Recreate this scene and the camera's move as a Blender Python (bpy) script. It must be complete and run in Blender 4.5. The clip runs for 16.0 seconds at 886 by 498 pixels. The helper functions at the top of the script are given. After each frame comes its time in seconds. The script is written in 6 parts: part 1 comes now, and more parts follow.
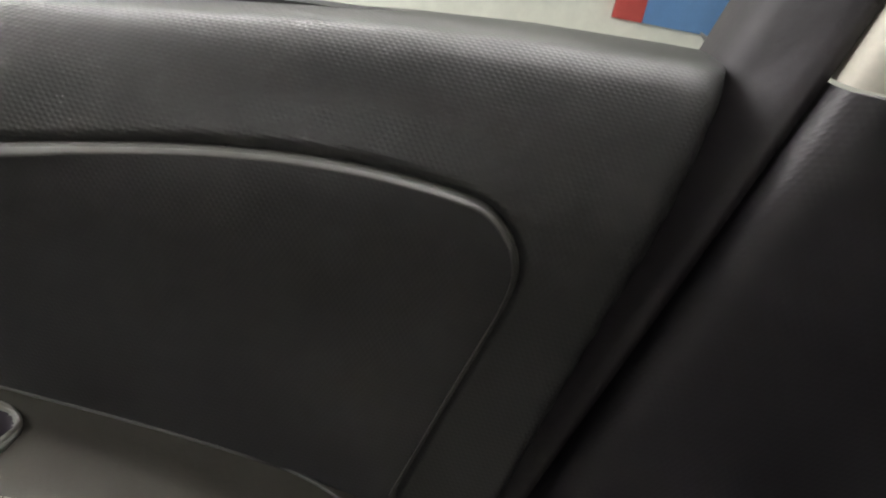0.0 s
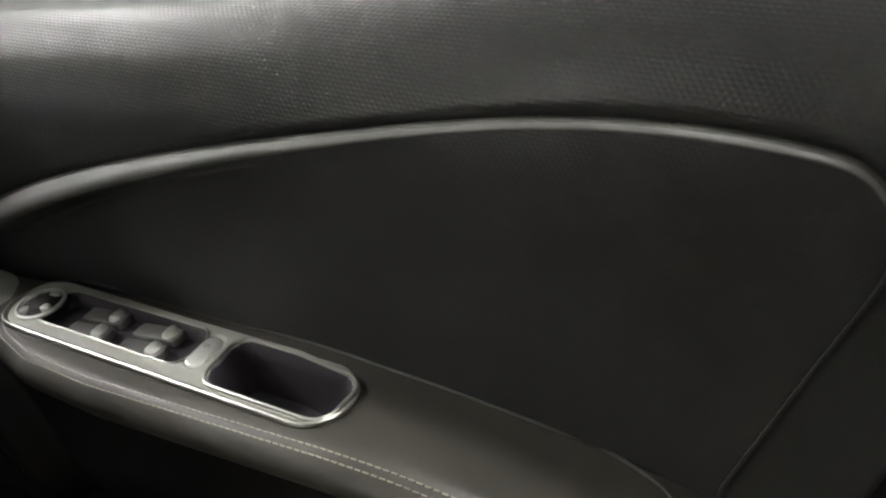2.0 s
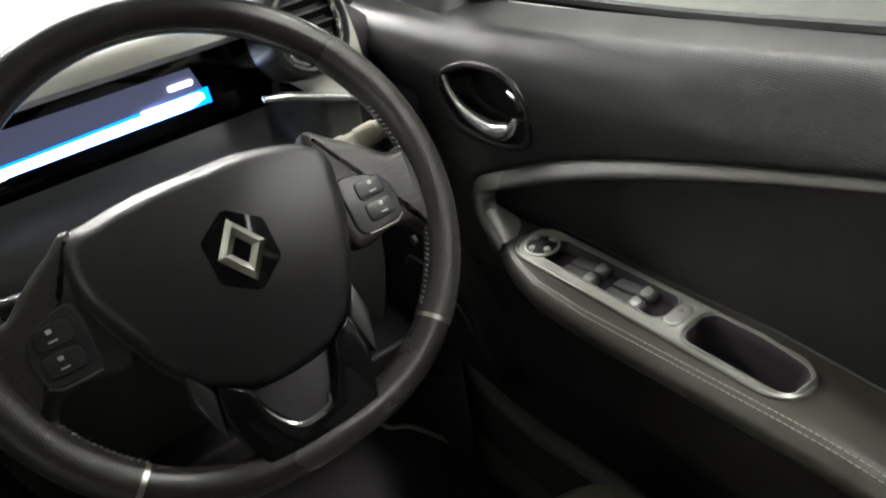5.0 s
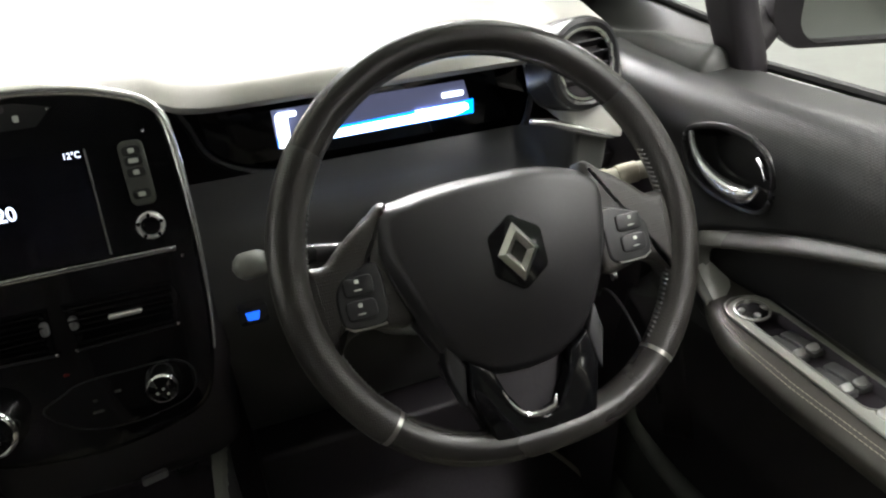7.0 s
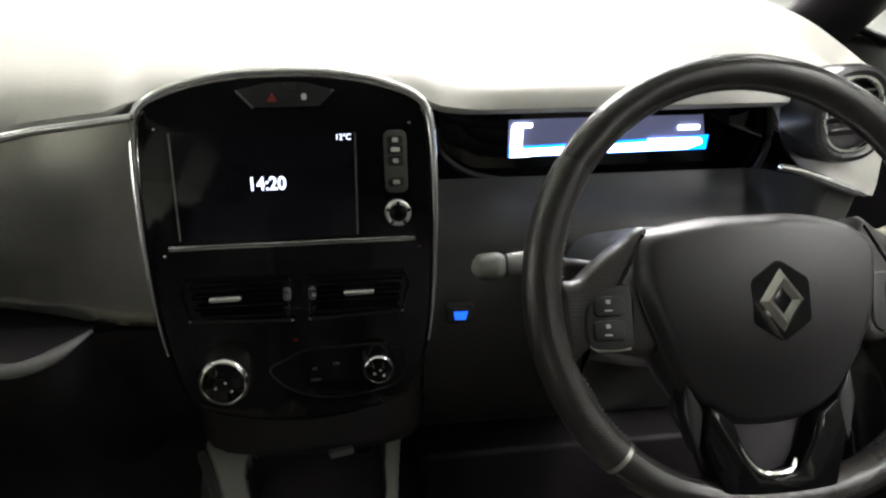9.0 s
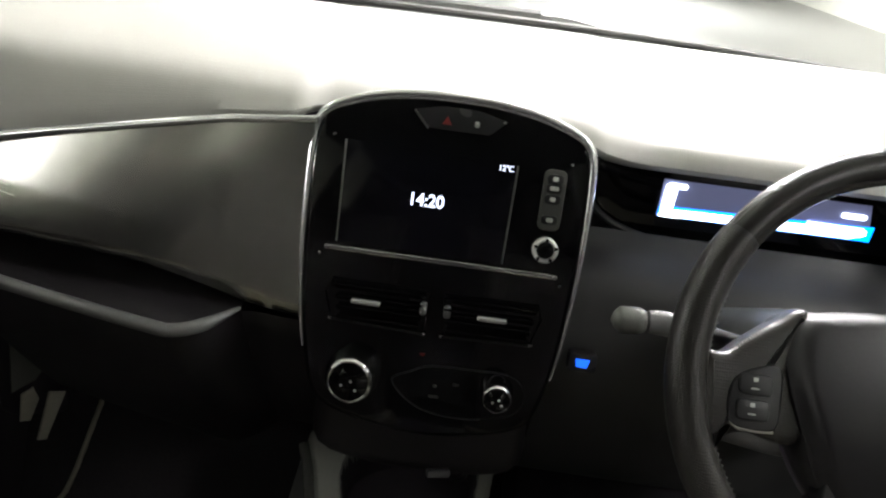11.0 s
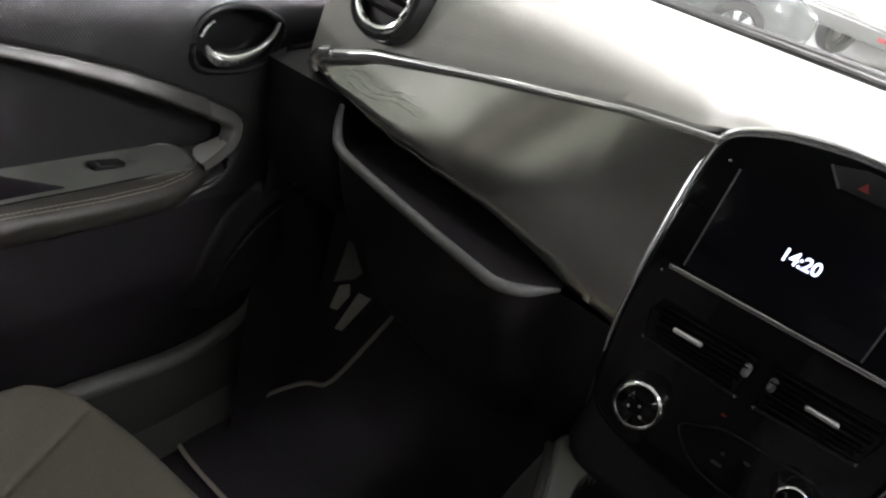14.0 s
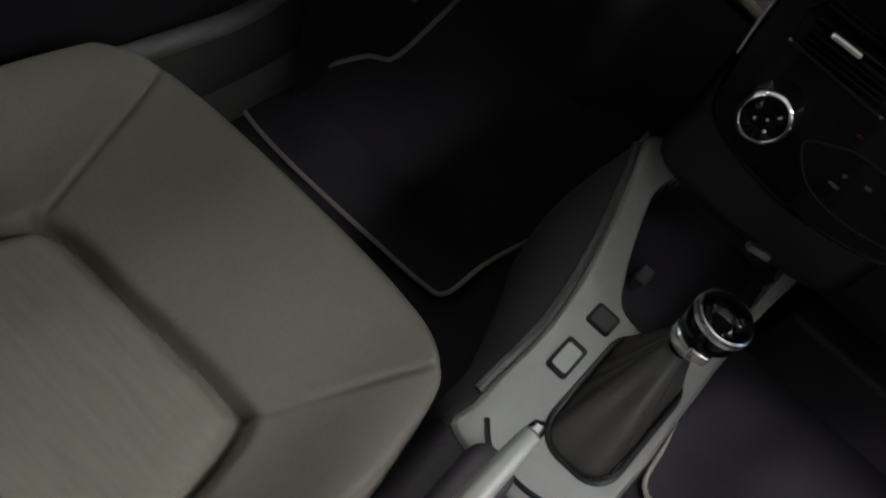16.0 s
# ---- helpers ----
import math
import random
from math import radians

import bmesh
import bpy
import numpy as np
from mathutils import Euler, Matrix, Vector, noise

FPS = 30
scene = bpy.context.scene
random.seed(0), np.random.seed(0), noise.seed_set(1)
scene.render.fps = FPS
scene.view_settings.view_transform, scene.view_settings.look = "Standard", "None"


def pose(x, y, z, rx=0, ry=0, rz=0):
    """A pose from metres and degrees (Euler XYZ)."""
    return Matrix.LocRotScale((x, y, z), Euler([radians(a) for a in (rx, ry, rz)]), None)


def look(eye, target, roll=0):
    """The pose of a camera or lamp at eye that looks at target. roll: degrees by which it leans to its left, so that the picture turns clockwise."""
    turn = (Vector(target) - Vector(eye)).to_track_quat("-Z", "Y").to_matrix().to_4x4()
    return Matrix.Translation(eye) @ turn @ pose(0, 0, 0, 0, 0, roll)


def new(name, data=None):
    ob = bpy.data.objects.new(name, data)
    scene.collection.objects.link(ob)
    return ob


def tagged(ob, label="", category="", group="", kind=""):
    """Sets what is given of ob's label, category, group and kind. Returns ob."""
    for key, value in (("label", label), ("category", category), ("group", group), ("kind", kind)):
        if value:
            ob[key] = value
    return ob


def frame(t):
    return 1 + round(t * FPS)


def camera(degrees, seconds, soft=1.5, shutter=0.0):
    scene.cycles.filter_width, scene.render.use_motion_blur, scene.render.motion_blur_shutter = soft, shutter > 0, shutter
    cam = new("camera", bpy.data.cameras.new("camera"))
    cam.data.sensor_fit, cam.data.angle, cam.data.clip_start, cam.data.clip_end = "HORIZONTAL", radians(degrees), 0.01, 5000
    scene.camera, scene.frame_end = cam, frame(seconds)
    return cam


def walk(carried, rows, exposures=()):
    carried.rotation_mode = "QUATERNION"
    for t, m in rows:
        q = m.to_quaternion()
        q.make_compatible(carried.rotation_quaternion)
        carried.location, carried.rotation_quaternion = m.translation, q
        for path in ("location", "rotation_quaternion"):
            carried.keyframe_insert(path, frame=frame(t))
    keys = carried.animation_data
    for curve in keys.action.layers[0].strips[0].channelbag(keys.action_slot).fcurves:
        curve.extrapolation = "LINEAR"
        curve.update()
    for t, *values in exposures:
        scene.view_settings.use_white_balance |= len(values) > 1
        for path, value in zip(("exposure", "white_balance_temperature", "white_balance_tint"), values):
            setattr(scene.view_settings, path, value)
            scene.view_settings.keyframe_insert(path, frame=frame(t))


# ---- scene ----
cam = camera(66.3, 16.0, soft=2.2)
PATH = [
    (0, (0.407, -0.112, 1.116), (2.208, -0.032, 0.242), 11.0),
    (0.5, (0.414, -0.115, 1.105), (2.201, 0.114, 0.229), 6.2),
    (1, (0.418, -0.099, 1.104), (2.161, 0.306, 0.205), 4.5),
    (1.5, (0.428, -0.089, 1.104), (2.052, 0.537, 0.12), 1.2),
    (2, (0.437, -0.083, 1.114), (1.917, 0.729, 0.043), -3.7),
    (2.5, (0.427, -0.076, 1.122), (1.799, 0.879, 0.024), -7.1),
    (3, (0.41, -0.065, 1.142), (1.659, 1.011, 0.01), -10.0),
    (3.5, (0.386, -0.055, 1.164), (1.542, 1.087, -0.001), -9.5),
    (4, (0.352, -0.049, 1.191), (1.42, 1.162, 0.01), -10.3),
    (4.5, (0.316, -0.042, 1.215), (1.264, 1.28, 0.052), -11.1),
    (5, (0.281, -0.035, 1.232), (1.126, 1.365, 0.081), -9.5),
    (7.5, (0.141, -0.03, 1.27), (0.611, 1.61, 0.226), -1.5),
    (8, (0.113, -0.017, 1.268), (0.492, 1.652, 0.232), -0.5),
    (8.5, (0.083, -0.009, 1.267), (0.398, 1.674, 0.234), 0.5),
    (9, (0.066, -0.009, 1.264), (0.294, 1.705, 0.257), 1.0),
    (11.5, (0.011, -0.021, 1.262), (-0.193, 1.739, 0.334), 10.6),
    (12, (0.001, -0.021, 1.253), (-0.383, 1.695, 0.299), 14.5),
    (12.5, (-0.009, -0.025, 1.247), (-0.489, 1.676, 0.31), 16.5),
    (13, (-0.02, -0.026, 1.241), (-0.619, 1.611, 0.261), 18.0),
    (13.5, (-0.03, -0.037, 1.234), (-0.816, 1.474, 0.186), 16.9),
    (14, (-0.034, -0.047, 1.227), (-0.814, 1.488, 0.21), 17.9),
    (14.5, (-0.062, -0.053, 1.225), (-0.895, 1.352, 0.072), 19.3),
    (15, (-0.073, -0.065, 1.22), (-0.831, 1.204, -0.127), 21.3),
    (15.5, (-0.094, -0.058, 1.205), (-0.58, 1.156, -0.308), 27.7),
    (16, (-0.103, -0.041, 1.186), (-0.394, 1.022, -0.483), 30.4),
]
# stops, kelvin and tint of the picture
EXPOSURE = [(0.0, 0.98, 6500, 13), (1.5, 0.94, 6520, 11), (3.0, 0.80, 6550, 9), (5.0, 0.78, 6550, 8), (7.5, 1.07, 6500, 10), (9.0, 1.08, 6500, 11), (11.5, 1.16, 6400, 12), (12.5, 1.26, 6300, 14), (14.5, 1.28, 6150, 17), (15.2, 1.08, 6050, 18), (16.0, 0.97, 6050, 17)]
walk(cam, [(t, look(eye, target, roll)) for t, eye, target, roll in PATH], EXPOSURE)
# unseen strip lights, most added to brighten cabin, walls and chrome: x, y and power; the first one hangs across the
# bay
LAMPS = [(0.55, 2.45, 74), (0.45, 4.2, 45), (1.72, 1.25, 11), (1.58, -0.1, 7), (1.0, -0.7, 9), (2.9, 0.4, 3), (5.0, 4.6, 60), (1.9, -2.4, 4), (-1.9, -2.4, 1.5), (-1.6, 0.9, 1.5), (-7.6, 1.2, 150), (-7.6, -6.5, 300), (0.4, 7.0, 220), (-3.0, 12.0, 260), (2.5, 12.0, 260), (0.4, -4.5, 9)]

# ---- light ----
world = bpy.data.worlds.new("garage_air")
world.use_nodes = True
world.node_tree.nodes["Background"].inputs[0].default_value = (0.80, 0.90, 0.78, 1)
world.node_tree.nodes["Background"].inputs[1].default_value = 0.02
scene.world = world


def tube_lamp(x, y, z, lx, ly, watts):
    data = bpy.data.lights.new("strip_light", "AREA")
    data.shape, data.size, data.size_y, data.energy = "RECTANGLE", lx, ly, watts
    data.color = (1.0, 0.970, 0.962)
    ob = new("strip_light", data)
    ob.location = (x, y, z)


for lx_, ly_, w_ in LAMPS:
    across = ly_ == 2.45
    tube_lamp(lx_, ly_, 2.46, 1.5 if across else 0.14, 0.14 if across else 1.5, w_)


# ---- materials ----
def material(name, color, rough=0.5, metal=0.0, bump=0.0, size=0.003, vary=0.25, blotch=0.15, cells=False, emit=0.0, coat=0.0, coords="Object", stretch=(1, 1, 1)):
    m = bpy.data.materials.new(name)
    m.use_nodes = True
    n, l = m.node_tree.nodes, m.node_tree.links
    b = n["Principled BSDF"]
    tc = n.new("ShaderNodeTexCoord")
    mp = n.new("ShaderNodeMapping")
    mp.inputs["Scale"].default_value = stretch
    l.new(tc.outputs[coords], mp.inputs["Vector"])
    fine, wide = n.new("ShaderNodeTexNoise"), n.new("ShaderNodeTexNoise")
    fine.inputs["Scale"].default_value, fine.inputs["Detail"].default_value = 0.35 / size, 3
    wide.inputs["Scale"].default_value, wide.inputs["Detail"].default_value = 7.0, 4
    for t in (fine, wide):
        l.new(mp.outputs[0], t.inputs["Vector"])
    mix = n.new("ShaderNodeMath")
    mix.operation = "MULTIPLY_ADD"
    l.new(fine.outputs["Fac"], mix.inputs[0])
    mix.inputs[1].default_value = vary
    add = n.new("ShaderNodeMath")
    add.operation = "MULTIPLY_ADD"
    l.new(wide.outputs["Fac"], add.inputs[0])
    add.inputs[1].default_value, add.inputs[2].default_value = blotch * 2, 1 - blotch - vary / 2
    l.new(add.outputs[0], mix.inputs[2])
    col = n.new("ShaderNodeMix")
    col.data_type, col.blend_type = "RGBA", "MULTIPLY"
    col.inputs["Factor"].default_value = 1
    col.inputs["A"].default_value = (*color, 1)
    l.new(mix.outputs[0], col.inputs["B"])
    l.new(col.outputs["Result"], b.inputs["Base Color"])
    rr = n.new("ShaderNodeMath")
    rr.operation, rr.use_clamp = "MULTIPLY_ADD", True
    l.new(wide.outputs["Fac"], rr.inputs[0])
    rr.inputs[1].default_value, rr.inputs[2].default_value = rough * 0.3, rough * 0.85
    l.new(rr.outputs[0], b.inputs["Roughness"])
    b.inputs["Metallic"].default_value = metal
    b.inputs["Coat Weight"].default_value = coat
    b.inputs["Coat Roughness"].default_value = 0.04
    if bump:
        bp = n.new("ShaderNodeBump")
        bp.inputs["Strength"].default_value, bp.inputs["Distance"].default_value = bump, size * 0.35
        if cells:
            v = n.new("ShaderNodeTexVoronoi")
            v.feature = "SMOOTH_F1"
            v.inputs["Scale"].default_value, v.inputs["Randomness"].default_value = 1 / size, 0.22
            l.new(mp.outputs[0], v.inputs["Vector"])
            bp.invert = True
            l.new(v.outputs["Distance"], bp.inputs["Height"])
        else:
            l.new(fine.outputs["Fac"], bp.inputs["Height"])
        l.new(bp.outputs[0], b.inputs["Normal"])
    if emit:
        b.inputs["Emission Color"].default_value = (*color, 1)
        b.inputs["Emission Strength"].default_value = emit
    return m


def emboss(m, pitch, strength, depth):
    """Presses a six-sided grain into a skin, by its height up the door and its length along it."""
    n, l = m.node_tree.nodes, m.node_tree.links

    def calc(op, a, b=0.0):
        q = n.new("ShaderNodeMath")
        q.operation = op
        for i, v in enumerate((a, b)):
            if isinstance(v, (int, float)):
                q.inputs[i].default_value = v
            else:
                l.new(v, q.inputs[i])
        return q.outputs[0]

    sep = n.new("ShaderNodeSeparateXYZ")
    l.new(n["Texture Coordinate"].outputs["Object"], sep.inputs[0])
    up = calc("ADD", sep.outputs[2], calc("ABSOLUTE", sep.outputs[0]))
    k = 2 * math.pi / (pitch * 0.866)
    total = 0.0
    for a in (90, 30, -30):
        wave = calc("COSINE", calc("ADD", calc("MULTIPLY", sep.outputs[1], k * math.cos(radians(a))), calc("MULTIPLY", up, k * math.sin(radians(a)))))
        total = calc("ADD", wave, total)
    bp = n.new("ShaderNodeBump")
    bp.inputs["Strength"].default_value, bp.inputs["Distance"].default_value = strength, depth
    l.new(total, bp.inputs["Height"])
    l.new(bp.outputs[0], n["Principled BSDF"].inputs["Normal"])
    return m


def glass_material(name, tint):
    m = bpy.data.materials.new(name)
    m.use_nodes = True
    b = m.node_tree.nodes["Principled BSDF"]
    b.inputs["Base Color"].default_value = (*tint, 1)
    b.inputs["Roughness"].default_value = 0.0
    b.inputs["Transmission Weight"].default_value = 1.0
    b.inputs["IOR"].default_value = 1.001
    return m


M_DOOR = emboss(material("grained_door_plastic", (0.040, 0.040, 0.040), 0.38, vary=0.10), 0.0035, 0.24, 0.00016)
M_PILLAR = emboss(material("dark_pillar_plastic", (0.015, 0.013, 0.016), 0.50, vary=0.10), 0.0043, 0.14, 0.0002)
M_INSERT = emboss(material("smooth_door_insert", (0.033, 0.032, 0.033), 0.46, vary=0.12), 0.0030, 0.28, 0.00013)
M_ARM = material("soft_armrest_vinyl", (0.062, 0.058, 0.050), 0.42, bump=0.3, size=0.0012, vary=0.15)
# the lip's grey made lighter, for the light on the nose
M_NOSE_LIT = material("satin_grey_nose_lit", (0.140, 0.139, 0.126), 0.42, bump=0.1, size=0.0015, vary=0.1)
M_LIP = material("satin_grey_lip", (0.082, 0.081, 0.075), 0.48, bump=0.1, size=0.0015, vary=0.1)
M_LOW = material("black_lower_plastic", (0.058, 0.050, 0.060), 0.55, bump=0.4, size=0.002, vary=0.2)
M_SAIL = material("grey_quarter_trim", (0.15, 0.155, 0.14), 0.5, bump=0.3, size=0.0016, vary=0.1)
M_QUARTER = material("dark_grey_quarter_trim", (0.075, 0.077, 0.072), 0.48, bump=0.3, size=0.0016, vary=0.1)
# for black parts, and for recesses coloured darker to stand for shade
M_BLACK = material("deep_black_plastic", (0.018, 0.015, 0.018), 0.55, bump=0.4, size=0.002, vary=0.2)
M_SATIN = material("satin_black_plastic", (0.022, 0.022, 0.023), 0.28, bump=0.05, size=0.002, vary=0.1)
M_PIANO = material("piano_black_gloss", (0.0035, 0.0035, 0.004), 0.06, vary=0.1)
M_PIANO.node_tree.nodes["Principled BSDF"].inputs["Specular IOR Level"].default_value = 0.28
M_CHROME = material("chrome", (0.84, 0.84, 0.85), 0.13, 1.0, vary=0.05, blotch=0.05)
M_BRIGHT = material("bright_pearl_metal", (0.86, 0.86, 0.84), 0.42, 0.75, vary=0.05)
M_TRIM = material("polished_trim_metal", (0.92, 0.92, 0.93), 0.20, 0.92, vary=0.05, blotch=0.05)
M_SILVER = material("satin_silver_trim", (0.50, 0.50, 0.47), 0.33, 1.0, bump=0.05, size=0.001, vary=0.1)
M_GREYPAINT = material("grey_metallic_paint", (0.46, 0.47, 0.43), 0.40, 0.2, bump=0.04, size=0.0008, vary=0.12)
M_DASH = material("pale_dash_skin", (0.45, 0.45, 0.41), 0.50, bump=0.35, size=0.0016, cells=True, vary=0.06, blotch=0.06)
M_FACE = material("brushed_grey_dash_panel", (0.40, 0.40, 0.375), 0.17, 0.92, bump=0.05, size=0.0012, vary=0.12, stretch=(1, 1, 0.05))
M_DASHGREY = material("grey_dash_plastic", (0.075, 0.078, 0.070), 0.50, bump=0.3, size=0.0016, cells=True, vary=0.1)
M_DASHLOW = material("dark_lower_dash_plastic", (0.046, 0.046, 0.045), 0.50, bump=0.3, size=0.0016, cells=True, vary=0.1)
M_LEATHER = material("grained_wheel_leather", (0.026, 0.024, 0.022), 0.30, bump=0.8, size=0.0017, cells=True, vary=0.2)
M_RIM = material("smooth_wheel_skin", (0.022, 0.020, 0.019), 0.27, bump=0.25, size=0.0012, vary=0.15)
M_AIRBAG = material("matt_airbag_cover", (0.014, 0.013, 0.014), 0.42, bump=0.25, size=0.0012, vary=0.12)
M_THREAD = material("pale_thread", (0.42, 0.39, 0.32), 0.8, vary=0.3)
M_SEAT = material("taupe_seat_cloth", (0.168, 0.160, 0.126), 0.85, bump=0.5, size=0.0014, vary=0.25)
M_SEATMID = material("ribbed_seat_cloth", (0.208, 0.198, 0.154), 0.88, bump=0.6, size=0.0022, vary=0.35, stretch=(0.12, 1, 1))
# out of view; darkened so that gloss panels mirror it dark
M_BACKREST = material("dark_backrest_cloth", (0.040, 0.037, 0.034), 0.9, bump=0.5, size=0.0014, vary=0.25)
M_PIPING = material("cream_piping", (0.50, 0.47, 0.38), 0.7, bump=0.3, size=0.001)
M_CARPET = material("black_carpet", (0.046, 0.040, 0.045), 0.95, bump=0.9, size=0.002, vary=0.6)
M_MAT = material("black_mat_pile", (0.044, 0.039, 0.044), 0.95, bump=0.9, size=0.0016, vary=0.5)
M_SILL = material("grey_sill_plastic", (0.17, 0.17, 0.17), 0.36, bump=0.3, size=0.002)
M_BEIGE = material("pale_pillar_trim", (0.46, 0.44, 0.37), 0.6, bump=0.3, size=0.0015)
M_RUBBER = material("black_rubber", (0.014, 0.014, 0.014), 0.6, bump=0.2, size=0.002)
M_GLASS = glass_material("clear_glass", (0.97, 0.99, 0.97))
# a tenth stays diffuse, a pale haze put in to veil the view
M_HAZEGLASS = glass_material("hazy_windscreen_glass", (0.97, 0.98, 0.96))
M_HAZEGLASS.node_tree.nodes["Principled BSDF"].inputs["Transmission Weight"].default_value = 0.90
M_SCREEN = material("dark_screen_glass", (0.004, 0.004, 0.006), 0.10, vary=0.05)
M_SCREEN.node_tree.nodes["Principled BSDF"].inputs["Specular IOR Level"].default_value = 0.22
M_WHITE_ON = material("lit_white_segments", (0.85, 0.93, 1.0), 0.4, emit=2.6, vary=0.0, blotch=0.0)
M_CLOCK_ON = material("lit_clock_digits", (0.72, 0.80, 1.0), 0.4, emit=0.95, vary=0.0, blotch=0.0)
M_BLUE_ON = material("lit_blue_band", (0.0, 0.20, 1.0), 0.4, emit=2.2, vary=0.0, blotch=0.0)
M_SLATE_ON = material("lit_slate_display", (0.16, 0.175, 0.30), 0.4, emit=0.22, vary=0.05)
M_RED = material("red_mark", (0.20, 0.015, 0.01), 0.5, vary=0.1)
M_ICON = material("pale_icon_print", (0.55, 0.57, 0.52), 0.5, vary=0.1)
M_CONCRETE = material("painted_garage_floor", (0.20, 0.21, 0.20), 0.35, bump=0.2, size=0.02, vary=0.15, blotch=0.25)
M_WALL = material("white_garage_wall", (0.72, 0.73, 0.66), 0.8, bump=0.2, size=0.01, vary=0.08)
M_CARWHITE = material("white_car_paint", (0.78, 0.79, 0.77), 0.22, vary=0.03, blotch=0.03, coat=0.5)
M_CARDARK = material("dark_grey_car_paint", (0.055, 0.062, 0.058), 0.25, vary=0.04, blotch=0.05, coat=0.5)
M_BUMPER = material("grey_bumper_plastic", (0.16, 0.165, 0.155), 0.5, bump=0.2, size=0.004, vary=0.1)
M_TYRE = material("tyre_rubber", (0.012, 0.012, 0.013), 0.7, bump=0.3, size=0.005)
M_ALLOY = material("wheel_alloy", (0.52, 0.52, 0.52), 0.3, 0.9)
M_CARGLASS = material("dark_car_window", (0.02, 0.024, 0.025), 0.06)
M_MIRROR = material("mirror_silver", (0.93, 0.94, 0.93), 0.02, 1.0, vary=0.0, blotch=0.02)
M_LAMPRED = material("red_tail_lamp", (0.40, 0.02, 0.03), 0.15, coat=0.5)
M_HEADLINER = material("pale_headliner", (0.24, 0.235, 0.225), 0.9, bump=0.4, size=0.002)
M_STRIP = material("strip_light_tube", (0.93, 1.0, 0.84), 0.4, emit=6.0, vary=0.0, blotch=0.0)
M_SIGNBLUE = material("blue_board", (0.10, 0.24, 0.50), 0.5)
M_SIGNRED = material("red_board", (0.50, 0.06, 0.05), 0.5)


# ---- mesh tools ----
class Build:
    """Gathers points and faces of one mesh."""

    def __init__(self):
        self.v, self.f = [], []

    def grid(self, pts, close_u=False, close_v=False, mask=None, flip=False):
        pts = np.asarray(pts, float)
        nu, nv = pts.shape[:2]
        o = len(self.v)
        self.v.extend(map(tuple, pts.reshape(-1, 3)))
        for i in range(nu if close_u else nu - 1):
            for j in range(nv if close_v else nv - 1):
                if mask is not None and not mask[i, j]:
                    continue
                a, b = o + i * nv + j, o + ((i + 1) % nu) * nv + j
                c, d = o + ((i + 1) % nu) * nv + (j + 1) % nv, o + i * nv + (j + 1) % nv
                self.f.append((a, d, c, b) if flip else (a, b, c, d))
        return self

    def cap(self, ring, flip=False):
        o = len(self.v)
        self.v.extend(map(tuple, ring))
        idx = list(range(o, o + len(ring)))
        self.f.append(tuple(reversed(idx)) if flip else tuple(idx))
        return self

    def fan(self, ring, mid, flip=False):
        o = len(self.v)
        self.v.extend(map(tuple, ring))
        self.v.append(tuple(mid))
        n = len(ring)
        for i in range(n):
            a, b = o + i, o + (i + 1) % n
            self.f.append((b, a, o + n) if flip else (a, b, o + n))
        return self

    def mesh(self, name, mats, smooth=True, sharp=40):
        me = bpy.data.meshes.new(name)
        me.from_pydata(self.v, [], self.f)
        bm = bmesh.new()
        bm.from_mesh(me)
        bmesh.ops.remove_doubles(bm, verts=bm.verts, dist=1e-6)
        loose = [v for v in bm.verts if not v.link_faces]
        bmesh.ops.delete(bm, geom=loose, context="VERTS")
        for e in bm.edges:
            if len(e.link_faces) == 2 and e.calc_face_angle(0) > radians(sharp):
                e.smooth = False
        for f in bm.faces:
            f.smooth = smooth
        bm.to_mesh(me)
        bm.free()
        for m in mats if isinstance(mats, (list, tuple)) else [mats]:
            me.materials.append(m)
        return me


def under(ob, parent):
    """Hangs a mesh that is drawn in world metres under a thing or a part."""
    if parent is not None:
        ob.parent = parent
        if parent.type == "EMPTY":
            ob.matrix_parent_inverse = Matrix.Translation(-parent.location)
    return ob


def part(name, build, mat, parent=None, label="", smooth=True, sharp=40):
    ob = new(name, build.mesh(name, mat, smooth, sharp))
    return tagged(under(ob, parent), label)


def thing(name, at, label, category, group="", kind=""):
    ob = new(name)
    ob.empty_display_size = 0.05
    ob.location = at
    return tagged(ob, label, category, group, kind)


def spline(pts, n=60, closed=False):
    """A smooth line through points (centripetal by length), n samples evenly along it."""
    p = np.asarray(pts, float)
    if closed:
        q = np.vstack([p[-1], p, p[0], p[1]])
    else:
        q = np.vstack([2 * p[0] - p[1], p, 2 * p[-1] - p[-2]])
    out = []
    for i in range(1, len(q) - 2):
        t = np.linspace(0, 1, 14, endpoint=False)[:, None]
        a, b, c, d = q[i - 1], q[i], q[i + 1], q[i + 2]
        out.append(0.5 * (2 * b + (c - a) * t + (2 * a - 5 * b + 4 * c - d) * t**2 + (3 * b - a - 3 * c + d) * t**3))
    out = np.vstack(out + ([out[0][:1]] if closed else [p[-1:]]))
    s = np.r_[0, np.cumsum(np.linalg.norm(np.diff(out, axis=0), axis=1))]
    want = np.linspace(0, s[-1], n + 1 if closed else n)
    res = np.stack([np.interp(want, s, out[:, k]) for k in range(out.shape[1])], 1)
    return res[:-1] if closed else res


